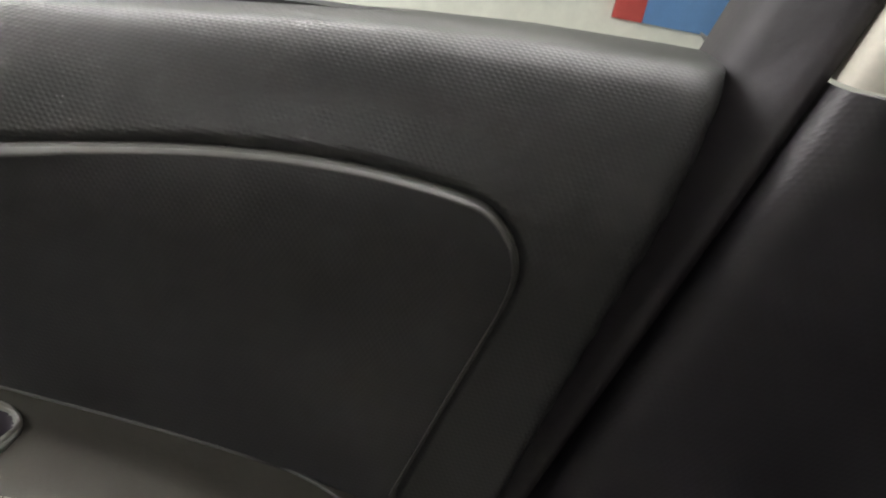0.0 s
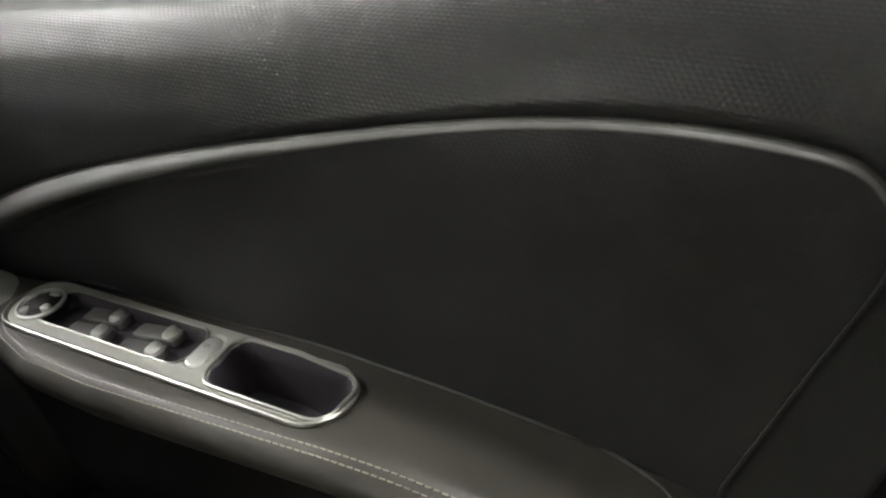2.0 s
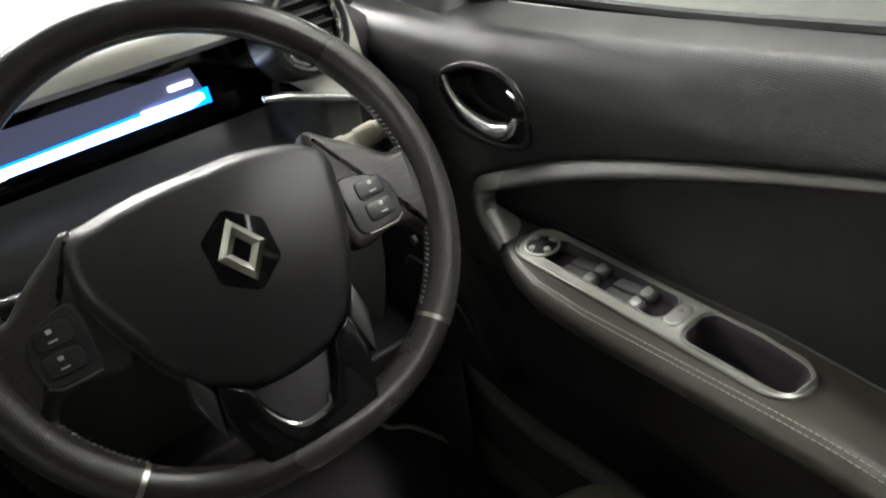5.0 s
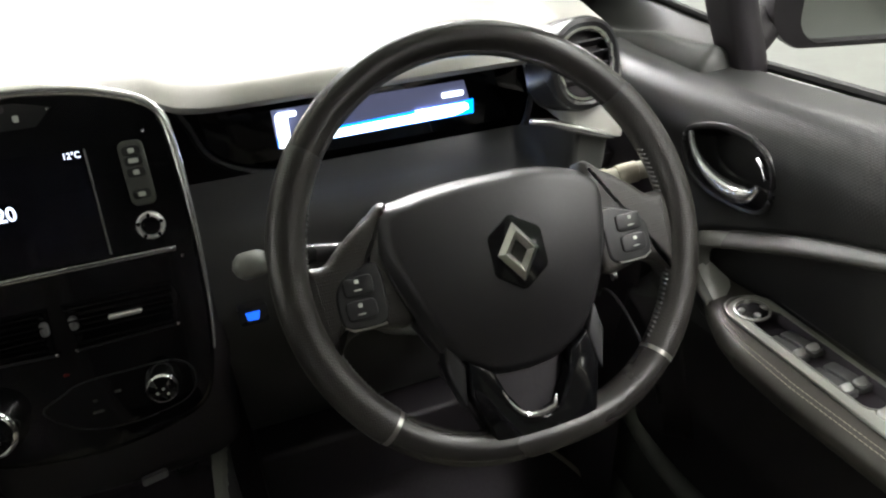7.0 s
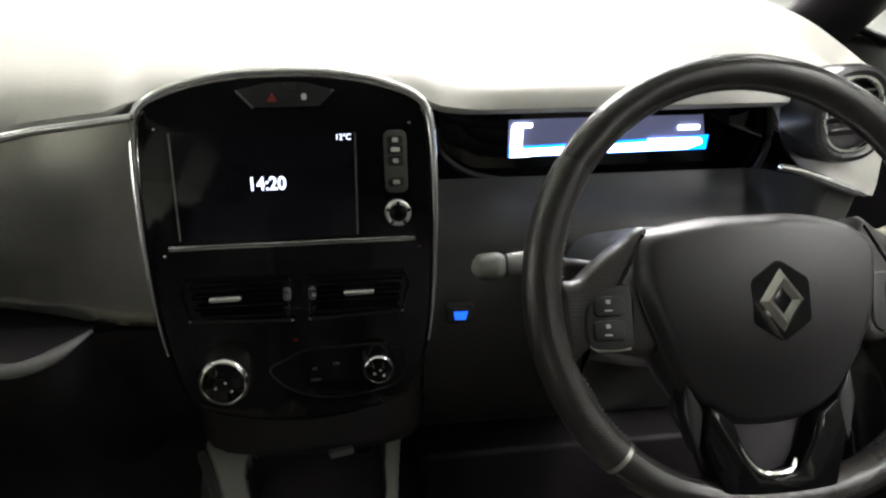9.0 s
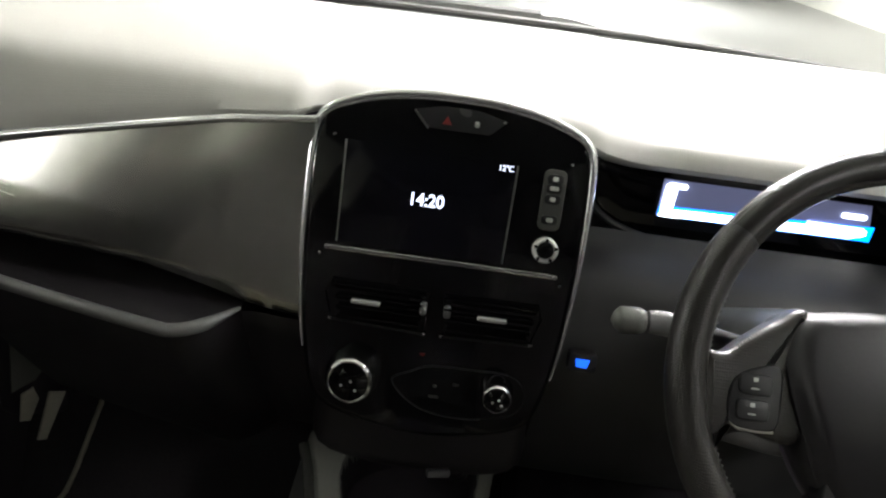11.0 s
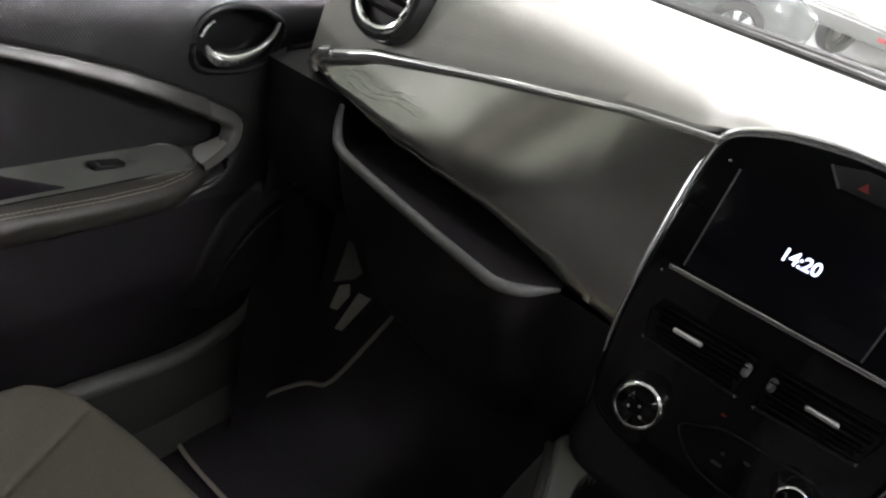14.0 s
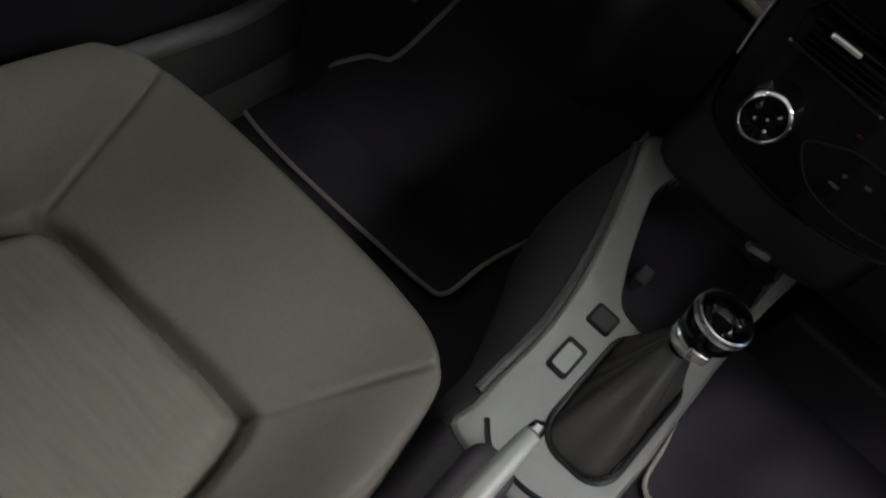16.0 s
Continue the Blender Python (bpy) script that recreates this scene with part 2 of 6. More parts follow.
class Frame:
    """A flat frame of reference: origin, across, up, and out towards the viewer."""

    def __init__(self, o, u, v):
        self.o, self.u, self.v = (np.asarray(a, float) for a in (o, u, v))
        self.u, self.v = self.u / np.linalg.norm(self.u), self.v / np.linalg.norm(self.v)
        self.n = np.cross(self.u, self.v)

    def at(self, a, b, c=0.0):
        a, b, c = np.broadcast_arrays(np.asarray(a, float), np.asarray(b, float), np.asarray(c, float))
        return self.o + a[..., None] * self.u + b[..., None] * self.v + c[..., None] * self.n


def rrect(w, h, r, n=6, ca=0.0, cb=0.0):
    out = []
    for k, (sx, sy) in enumerate(((1, 1), (-1, 1), (-1, -1), (1, -1))):
        for i in range(n + 1):
            t = math.pi / 2 * (k + i / n)
            out.append((ca + sx * (w / 2 - r) + r * math.cos(t), cb + sy * (h / 2 - r) + r * math.sin(t)))
    return np.array(out)


def inset(poly, d):
    p = np.asarray(poly, float)
    t = np.roll(p, -1, 0) - np.roll(p, 1, 0)
    t /= np.linalg.norm(t, axis=1, keepdims=True) + 1e-12
    nrm = np.stack([-t[:, 1], t[:, 0]], 1)
    area = 0.5 * np.sum(p[:, 0] * np.roll(p[:, 1], -1) - p[:, 1] * np.roll(p[:, 0], -1))
    return p + nrm * d * (1 if area > 0 else -1)


def prism(fr, poly, c0, c1, bevel=0.001, back=False, b=None, dome=0.0, round_top=False):
    """A plate with rounded front edges, from depth c0 to c1 of a frame, on an outline that runs anticlockwise."""
    b = b or Build()
    p = np.asarray(poly, float)
    if 0.5 * np.sum(p[:, 0] * np.roll(p[:, 1], -1) - p[:, 1] * np.roll(p[:, 0], -1)) < 0:
        p = p[::-1]
    rings = [(0, c0), (0, c1 - bevel)] + [(bevel * (1 - math.cos(a)), c1 - bevel + bevel * math.sin(a)) for a in (0.4, 0.8, 1.2, 1.5708)]
    pts = np.stack([fr.at(*inset(p, d).T, c) for d, c in rings])
    b.grid(pts, close_v=True, flip=True)
    top = inset(p, bevel)
    mid = top.mean(0)
    if dome and round_top:
        ell = np.stack([np.cos(np.arctan2(top[:, 1] - mid[1], top[:, 0] - mid[0])), np.sin(np.arctan2(top[:, 1] - mid[1], top[:, 0] - mid[0]))], 1) * np.abs(top - mid).max(0) * 0.82
        ks = np.linspace(0, 0.97, 22)
        rings = [mid + (1 - q) * ((top - mid) * (1 - smooth(0, 0.7, q)) + ell * smooth(0, 0.7, q)) for q in ks]
        b.grid(np.stack([fr.at(*r_.T, c1 + dome * (1 - (1 - q) ** 2)) for q, r_ in zip(ks, rings)]), close_v=True, flip=True)
        b.cap(fr.at(*rings[-1].T, c1 + dome * (1 - 0.03**2)))
    elif dome:
        lay = [(1 - s, c1 + dome * (1 - (1 - s) ** 2)) for s in (0.0, 0.25, 0.5, 0.75)]
        b.grid(np.stack([fr.at(*(mid + (top - mid) * k).T, c) for k, c in lay]), close_v=True, flip=True)
        b.fan(fr.at(*(mid + (top - mid) * 0.25).T, lay[-1][1]), fr.at(*mid, c1 + dome))
    else:
        b.cap(fr.at(*top.T, c1))
    if back:
        b.cap(fr.at(*p.T, c0), flip=True)
    return b


def tube(path, radius, n=10, closed=False, b=None, flat=1.0, up=(0, 0, 1)):
    b = b or Build()
    p = np.asarray(path, float)
    r = np.broadcast_to(np.asarray(radius, float), (len(p),))
    t = (np.roll(p, -1, 0) - np.roll(p, 1, 0)) if closed else np.gradient(p, axis=0)
    t /= np.linalg.norm(t, axis=1, keepdims=True) + 1e-12
    rings, ref = [], np.asarray(up, float)
    for i in range(len(p)):
        x = np.cross(ref, t[i])
        if np.linalg.norm(x) < 0.05:
            x = np.cross((1, 0.2, 0), t[i])
        x /= np.linalg.norm(x)
        y = np.cross(t[i], x)
        a = np.linspace(0, 2 * math.pi, n, endpoint=False)
        rings.append(p[i] + r[i] * (np.cos(a)[:, None] * x + flat * np.sin(a)[:, None] * y))
    b.grid(np.array(rings), close_u=closed, close_v=True)
    if not closed:
        b.fan(rings[0], p[0] - t[0] * r[0] * 0.4, flip=True)
        b.fan(rings[-1], p[-1] + t[-1] * r[-1] * 0.4)
    return b


def lathe(fr, a, c, profile, n=32, b=None):
    """A turned part: profile of (radius, height) about the frame's outward axis at (a, c)."""
    b = b or Build()
    th = np.linspace(0, 2 * math.pi, n, endpoint=False)
    rows = [fr.at(a + r * np.cos(th), c + r * np.sin(th), h) for r, h in profile]
    return b.grid(np.stack(rows), close_v=True, flip=True)


def box(lo, hi, b=None, bevel=0.0):
    lo, hi = np.asarray(lo, float), np.asarray(hi, float)
    fr = Frame(((lo[0] + hi[0]) / 2, (lo[1] + hi[1]) / 2, lo[2]), (1, 0, 0), (0, 1, 0))
    w, d, h = hi - lo
    bev = bevel or min(w, d, h) * 0.08
    return prism(fr, rrect(w, d, bev, 2), 0, h, bev, back=True, b=b)


def words(text, fr, a, c, out, height, mat, parent, name="text", wide=1.0, bold=0.0):
    cu = bpy.data.curves.new(name, "FONT")
    cu.body, cu.size, cu.align_x, cu.align_y = text, height * 1.38, "CENTER", "CENTER"
    cu.offset = bold
    tmp = new(name, cu)
    me = bpy.data.meshes.new_from_object(tmp)
    bpy.data.objects.remove(tmp)
    for v in me.vertices:
        v.co = Vector(fr.at(a + v.co.x * wide, c + v.co.y, out))
    me.materials.append(mat)
    return under(new(name, me), parent)


def sd_poly(py, pz, poly):
    """Signed distance to a closed outline, positive inside."""
    p = np.asarray(poly, float)
    q = np.roll(p, -1, 0)
    best, inside = np.full(py.shape, 1e9), np.zeros(py.shape, bool)
    for (ax, ay), (bx, by) in zip(p, q):
        dx, dy = bx - ax, by - ay
        t = np.clip(((py - ax) * dx + (pz - ay) * dy) / (dx * dx + dy * dy + 1e-15), 0, 1)
        best = np.minimum(best, np.hypot(py - ax - t * dx, pz - ay - t * dy))
        cross = (ay > pz) != (by > pz)
        with np.errstate(divide="ignore", invalid="ignore"):
            inside ^= cross & (py < ax + (pz - ay) / (by - ay + 1e-15) * dx)
    return np.where(inside, best, -best)


def smooth(a, b, x):
    t = np.clip((x - a) / (b - a), 0, 1)
    return t * t * (3 - 2 * t)


# ---- doors ----
def door_base(y):
    return 0.723 - 0.1 * np.asarray(y, float)


def sill_squeeze(y):
    """How flat the shoulder of the door is: the sill falls towards the front."""
    return (np.interp(y, [-0.20, -0.12, -0.05, 0.0, 0.05, 0.11, 0.20, 0.33, 0.5, 0.72], [1.071, 1.069, 1.064, 1.059, 1.053, 1.046, 1.038, 1.028, 1.019, 1.014]) - 0.955) / 0.128


def arm_top(x, y):
    return 0.8124 + 0.0714 * (x - 0.666) - 0.0379 * (y - 0.293) - (1.3 - 0.9 * smooth(0.64, 0.70, x)) * np.clip(0.12 - np.asarray(y, float), 0, 1) ** 2 - 0.17 * smooth(0.64, 0.70, x) * np.clip(0.17 - np.asarray(y, float), 0, 1)


INSERT_LINE = spline([(0.521, 0.838), (0.512, 0.849), (0.487, 0.8635), (0.436, 0.8880), (0.367, 0.9155), (0.290, 0.9395), (0.210, 0.9592), (0.142, 0.9728), (0.075, 0.985), (0.014, 0.993),
                      (-0.042, 0.995), (-0.098, 0.990), (-0.122, 0.981), (-0.137, 0.959), (-0.137, 0.930), (-0.120, 0.867), (-0.097, 0.784), (-0.085, 0.752),
                      (0.06, 0.745), (0.28, 0.742), (0.44, 0.748), (0.492, 0.765), (0.516, 0.805)], 300, True)
HANDLE_LINE = spline([(0.548, 0.962), (0.528, 0.977), (0.497, 0.986), (0.457, 0.984), (0.430, 0.966), (0.424, 0.938), (0.432, 0.914), (0.470, 0.907), (0.515, 0.911), (0.541, 0.930)], 60, True)


def door(side, name, label, driver):
    top = thing(name, (side * 0.72, 0.2, 0.25), label, "car door", "front doors")
    prof = spline([(-0.035, 0.24), (-0.030, 0.36), (-0.020, 0.44), (0.002, 0.53), (0.018, 0.60), (0.020, 0.64), (0.006, 0.72), (0.0, 0.80), (-0.002, 0.90), (0.001, 0.95), (0.001, 0.985),
                   (-0.003, 1.014), (-0.010, 1.041), (-0.021, 1.064), (-0.031, 1.0755), (-0.040, 1.0800), (-0.058, 1.0820), (-0.080, 1.083), (-0.092, 1.083)], 900)
    full = prof
    zs = prof[:, 1]
    dens = np.where((zs > 0.72) & (zs < 1.0), 3.0, 1.0)
    cum = np.r_[0, np.cumsum(dens)[:-1]]
    prof = prof[np.unique(np.searchsorted(cum, np.linspace(0, cum[-1], 420 if driver else 260)).clip(0, 899))]
    ys = np.interp(np.linspace(0, 1, 440 if driver else 260), [0, 0.05, 0.88, 1], [-0.30, -0.17, 0.56, 0.82])
    Y, S = np.meshgrid(ys, np.arange(len(prof)), indexing="ij")
    D, Z = prof[S, 0].copy(), prof[S, 1].copy()
    Z = np.where(Z > 0.955, 0.955 + (Z - 0.955) * sill_squeeze(Y), Z)
    # the shoulder is fuller and rounder towards the rear, and grows to the front
    D += 0.004 * np.sin((Y + 0.2) * 3) * smooth(0.75, 0.9, Z)
    sd = sd_poly(Y, Z, INSERT_LINE)
    k = smooth(0.02, 0.47, Y)
    w, h, level = 0.0020 + 0.012 * k, 0.0022 + 0.0118 * k**1.5, 0.0024 - 0.026 * k**2
    tip_ = smooth(0.452, 0.470, Y) * smooth(0.775, 0.790, Z)
    h = h * (1 - tip_) + level * tip_
    D += np.where(sd > 0, h * np.sin(1.5708 * np.clip(sd / w, 0, 1)) + (level - h) * smooth(w, w * 1.7 + 0.004 + 0.003 * k, sd), -0.0045 * np.exp(-((sd / 0.004) ** 2)))
    grip = HANDLE_LINE + ((0.0, 0.0) if driver else (0.012, 0.006))
    hd = sd_poly(Y, Z, grip)
    D -= np.where(hd > 0, 0.030 * smooth(0, 0.016, hd), 0)
    # lower speaker pod
    pod = np.hypot((Y - 0.530 - 0.55 * (Z - 0.655)) / 0.062, (Z - 0.650) / 0.098)
    D += 0.032 * (1 - smooth(0.82, 1.02, pod))
    rear = -0.212 + 0.21 * (1.07 - Z)
    front = 0.600 + 0.52 * np.clip(Z - 0.8, 0, 1) + 0.06 * smooth(0.955, 1.0, Z)
    D -= 0.12 * smooth(-0.006, -0.036, Y - rear) ** 1.5 + 0.11 * smooth(0.050, -0.035, front - Y) ** 2
    P = np.stack([side * (door_base(Y) - D), Y, Z], -1)
    keep = (Y > rear - 0.035) & (Y < front + 0.035)
    keep = keep[:-1, :-1] & keep[1:, 1:]
    mid = lambda a: (a[:-1, :-1] + a[1:, 1:]) / 2
    m_in, m_bowl, low = mid(sd) > 0, mid(hd) > 0, mid(Z) < 0.735
    m_skin, m_core = mid(sd) < 0.0019, mid(sd) > mid(w) * 0.6
    flip = side > 0
    for nm, mask, mat, lab in (("door_skin", keep & m_skin & ~m_bowl & ~low, M_DOOR, "dark grained upper door skin"), ("door_insert", keep & m_core, M_INSERT, "smooth dark insert panel"),
                               ("lower_panel", keep & m_skin & ~m_bowl & low, M_BLACK, "black lower door panel with speaker pod"), ("handle_bowl", keep & m_bowl, M_SATIN, "black handle recess")):
        part(nm, Build().grid(P, mask=mask, flip=not flip), mat, top, lab, sharp=70)
    # lip that follows the outline of the insert
    tl = np.roll(INSERT_LINE, -1, 0) - np.roll(INSERT_LINE, 1, 0)
    tl /= np.linalg.norm(tl, axis=1, keepdims=True)
    inward = np.stack([-tl[:, 1], tl[:, 0]], 1)
    if sd_poly(*(INSERT_LINE[:1] + 0.004 * inward[:1]).T, INSERT_LINE)[0] < 0:
        inward = -inward
    ky = smooth(0.02, 0.47, INSERT_LINE[:, 0])
    wl, hl = 0.0020 + 0.012 * ky, 0.0022 + 0.0118 * ky**1.5
    lvl = 0.0024 - 0.026 * ky**2
    rows = []
    for q in np.r_[-2.0, -1.0, np.linspace(0.0, 1.30, 15)]:
        s_ = q * wl if q >= 0 else q * 0.0009 + 0 * wl
        yz = INSERT_LINE + inward * s_[:, None]
        zs_ = np.where(yz[:, 1] > 0.955, 0.955 + (yz[:, 1] - 0.955) / sill_squeeze(yz[:, 0]), yz[:, 1])
        base = np.interp(zs_, full[:, 1], full[:, 0]) + 0.004 * np.sin((yz[:, 0] + 0.2) * 3) * smooth(0.75, 0.9, yz[:, 1])
        d = base + np.where(s_ > 0, hl * np.sin(1.5708 * np.clip(s_ / wl, 0, 1)) + (lvl - hl) * smooth(wl, wl * 1.7 + 0.004 + 0.003 * ky, s_), -0.0015) + 0.0016 - (0.006 if q < -1.5 or q > 1.25 else 0)
        rows.append(np.stack([side * (door_base(yz[:, 0]) - d), yz[:, 0], yz[:, 1]], 1))
    hook = (INSERT_LINE[:, 1] < 0.874) & (INSERT_LINE[:, 0] > 0.3)
    part("insert_lip", Build().grid(np.stack(rows), close_v=True, flip=not flip, mask=np.broadcast_to(~hook, (len(rows) - 1, len(hook)))), M_LIP, top, "satin grey curved lip", sharp=80)
    ends = np.where(hook & ~np.roll(hook, 1) | ~hook & np.roll(hook, 1))[0]
    cut = max(ends, key=lambda i: INSERT_LINE[i, 1])
    lip_out, lip_in = rows[2][cut] * (side, 1, 1), rows[12][cut] * (side, 1, 1)
    # handle
    hy, hz = grip.T
    x_of = lambda y, d: side * (door_base(y) - d)
    part("handle_bezel", tube(np.stack([x_of(hy, 0.003), hy, hz], 1), 0.0042, 8, True), M_SATIN, top, "satin black rounded bezel")
    lev = spline([(0.541, 0.968), (0.535, 0.953), (0.520, 0.937), (0.498, 0.926), (0.472, 0.921), (0.450, 0.927), (0.441, 0.940)], 40) + (grip[0] - HANDLE_LINE[0])
    rad = np.interp(np.linspace(0, 1, 40), [0, 0.25, 0.62, 0.8, 1], [0.0032, 0.0046, 0.0092, 0.0100, 0.0035])
    handle = part("door_handle", tube(np.stack([x_of(lev[:, 0], 0.004), lev[:, 0], lev[:, 1]], 1), rad, 12), M_TRIM, top, "chrome crescent pull lever")
    tip = spline([(0.452, 0.968), (0.443, 0.961), (0.436, 0.950)], 10) + (grip[0] - HANDLE_LINE[0])
    part("lever_tip", tube(np.stack([x_of(tip[:, 0], 0.000), tip[:, 0], tip[:, 1]], 1), 0.0035, 8), M_CHROME, handle)
    # armrest
    yy = np.linspace(0.482, -0.085, 300)
    xin = np.interp(-yy, -np.array([0.482, 0.470, 0.455, 0.437, 0.405, 0.367, 0.30, 0.2, 0.1, 0.03, -0.03, -0.055, -0.072, -0.085]),
                    [0.690, 0.664, 0.648, 0.637, 0.623, 0.614, 0.612, 0.617, 0.622, 0.627, 0.634, 0.642, 0.660, 0.700])
    rows = []
    for y, xi in zip(yy, xin):
        xo = float(door_base(y)) + 0.012
        zt = arm_top(xo, y)
        e = min(0.020, (xo - xi) * 0.5)
        sec = [(xo - (xo - xi - e) * t, arm_top(xo - (xo - xi - e) * t, y)) for t in np.linspace(0, 1, 56)]
        ze = arm_top(xi + e, y)
        sec += [(xi + e - e * math.sin(a), ze - 0.75 * e * (1 - math.cos(a))) for a in np.linspace(0.15, 1.5708, 8)]
        sec += [(xi + 0.002, ze - 0.022), (xi + 0.008, ze - 0.034), (xi + 0.022, ze - 0.046), (xi + 0.045, ze - 0.058), (xo, ze - 0.075)]
        rows.append([(side * a, y, b) for a, b in sec])
    rows = np.array(rows)
    plate = rrect(0.316, 0.054, 0.025, 8, 0.273, 0.6685) if driver else rrect(0.50, 0.060, 0.026, 8, 0.190, 0.672)
    under_plate = sd_poly(rows[:, :56, 1], np.abs(rows[:, :56, 0]), plate)
    rows[:, :56, 2] -= 0.055 * smooth(0.002, 0.005, under_plate)
    part("armrest", Build().grid(rows, flip=flip), M_ARM, top, "brown-grey soft vinyl armrest", sharp=75)
    # twin rows of stitches along the rolled edge
    st = Build()
    for off, drop in ((0.0128, 0.0009), (0.0082, 0.0023)):
        s = np.r_[0, np.cumsum(np.hypot(np.diff(yy), np.diff(xin)))]
        for q in np.arange(0.09, s[-1] - 0.06, 0.0050):
            y0, x0 = np.interp(q, s, yy), np.interp(q, s, xin)
            y1, x1 = np.interp(q + 0.0036, s, yy), np.interp(q + 0.0036, s, xin)
            z0 = arm_top(x0 + off, y0) - drop + 0.0003
            tube([(side * (x0 + off), y0, z0), (side * (x1 + off), y1, z0)], 0.00055, 5, b=st)
    tagged(part("stitching", st, M_THREAD, top, "two rows of pale stitches"), kind="stuff")
    sx = np.linspace(0.09, s[-1] - 0.06, 90)
    groove = np.stack([side * (np.interp(sx, s, xin) + 0.0105), np.interp(sx, s, yy), arm_top(np.interp(sx, s, xin) + 0.0105, np.interp(sx, s, yy)) - 0.0034], 1)
    part("seam", tube(groove, 0.0016, 6), M_LOW, top)
    # welt where the pad meets the insert, round the rear corner of the pad
    wy = np.linspace(0.40, -0.052, 60)
    wx = np.asarray(door_base(wy)) - 0.0024 + 0.026 * smooth(0.02, 0.47, wy) ** 2
    welt = [(side * a, y, arm_top(a, y) + 0.0012) for a, y in zip(wx, wy)]
    welt += [(side * a, y, arm_top(a, y) + 0.001) for a, y in ((0.718, -0.066), (0.700, -0.078), (0.676, -0.080), (0.655, -0.070))]
    part("welt", tube(spline(welt[::4] + welt[-3:], 90), 0.0015, 6), M_LIP, top, "thin raised welt")
    # nose that carries the lip round to the armrest, its greys lightened to look lit
    oa = spline([tuple(lip_out), (0.673, 0.4905, 0.8625), (0.671, 0.510, 0.8510), (0.669, 0.5185, 0.838), (0.664, 0.514, 0.824), (0.655, 0.498, 0.8125), (0.645, 0.470, 0.8055), (0.637, 0.440, 0.8015)], 48)
    ob_ = spline([tuple(lip_in), (0.6625, 0.4760, 0.8520), (0.663, 0.4920, 0.8445), (0.664, 0.499, 0.8365), (0.662, 0.4965, 0.8285), (0.657, 0.4840, 0.8195), (0.652, 0.4640, 0.8125), (0.6455, 0.4400, 0.8075)], 48)
    rr = [oa + (0.018, 0.006, -0.004), oa + (0.004, 0.002, -0.001), oa] + [oa + (ob_ - oa) * t + np.array((-0.0022, 0.0, 0.0010)) * math.sin(t * 3.14) for t in (0.15, 0.35, 0.55, 0.75, 0.9)] + [ob_, ob_ + np.outer(1 - smooth(24, 30, np.arange(48)), (0.016, -0.006, -0.004))]
    part("nose", Build().grid(np.stack(rr) * (side, 1, 1), flip=not flip), M_NOSE_LIT, top, "rounded nose of the armrest, lip grey lightened to look lit", sharp=180)
    bed = spline([(0.676, 0.4900, 0.8230), (0.684, 0.4780, 0.8135), (0.686, 0.4620, 0.8085), (0.672, 0.4420, 0.8065)], 30)
    face = spline([tuple(ob_[27]), tuple(ob_[33]), tuple(ob_[40]), tuple(ob_[47])], 30) + (0.0004, -0.0004, -0.0004)
    part("nose_face", Build().grid(np.stack([face + (bed - face) * t for t in np.linspace(0, 1, 6)]) * (side, 1, 1), flip=not flip), M_GREYPAINT, top, "inner face of the nose, in paler paint to look lit", sharp=180)
    # switch plate
    py, px = np.meshgrid(np.linspace(-0.08, 0.47, 380), np.linspace(0.630, 0.706, 54), indexing="ij")
    sp = sd_poly(py, px, plate)
    hgt = 0.0016 + 0 * py
    if driver:
        rec = sd_poly(py, px, rrect(0.152, 0.034, 0.012, 6, 0.320, 0.6715))
        poc = sd_poly(py, px, rrect(0.096, 0.041, 0.013, 6, 0.170, 0.6695))
        lock = sd_poly(py, px, rrect(0.020, 0.034, 0.009, 6, 0.2360, 0.6710))
        hgt = hgt - 0.010 * smooth(0, 0.004, rec) - 0.003 * smooth(0, 0.003, lock)
    else:
        rec = np.full(py.shape, -1.0)
        poc = sd_poly(py, px, np.array([(0.275, 0.650), (0.225, 0.692), (0.0, 0.694), (-0.04, 0.688), (-0.05, 0.650)]))
        hgt = hgt - 0.006 * smooth(0.0, 0.02, 0.02 - np.hypot((py - 0.345) * 0.5, px - 0.684)) 
    hgt = hgt - 0.040 * smooth(0, 0.005, poc)
    pts = np.stack([side * px, py, arm_top(px, py) + hgt], -1)
    ins = sp > 0
    ins = ins[:-1, :-1] & ins[1:, 1:] & ins[1:, :-1] & ins[:-1, 1:]
    dark = (mid(rec) > -0.0006) | (mid(poc) > -0.0006)
    panel = part("switch_panel", Build().grid(pts, mask=ins & ~dark, flip=not flip), M_GREYPAINT if driver else M_SAIL, top, "grey switch panel with a pocket", sharp=60)
    part("pocket", Build().grid(pts, mask=ins & dark, flip=not flip), M_LOW, panel, "black recess")
    rim_of = lambda poly, r, lift: tube(np.stack([side * poly[:, 1], poly[:, 0], arm_top(poly[:, 1], poly[:, 0]) + lift], 1), r, 8, True)
    part("panel_rim", rim_of(plate, np.where(plate[:, 1] < 0.667, 0.0021, 0.0010) if driver else np.where(plate[:, 1] < 0.668, 0.0024, 0.0012), 0.0016), M_SILVER, panel, "silver edge strip")
    arm_fr = Frame((0, 0, arm_top(0, 0)), (side, 0, 0.0714), (0, 1, -0.0379))
    up = 1 if side > 0 else -1
    if driver:
        part("pocket_rim", rim_of(rrect(0.102, 0.045, 0.014, 6, 0.170, 0.6695), 0.0016, 0.002), M_SILVER, panel)
        part("recess_rim", rim_of(rrect(0.156, 0.037, 0.013, 6, 0.320, 0.6715), 0.0009, 0.0018), M_SILVER, panel)
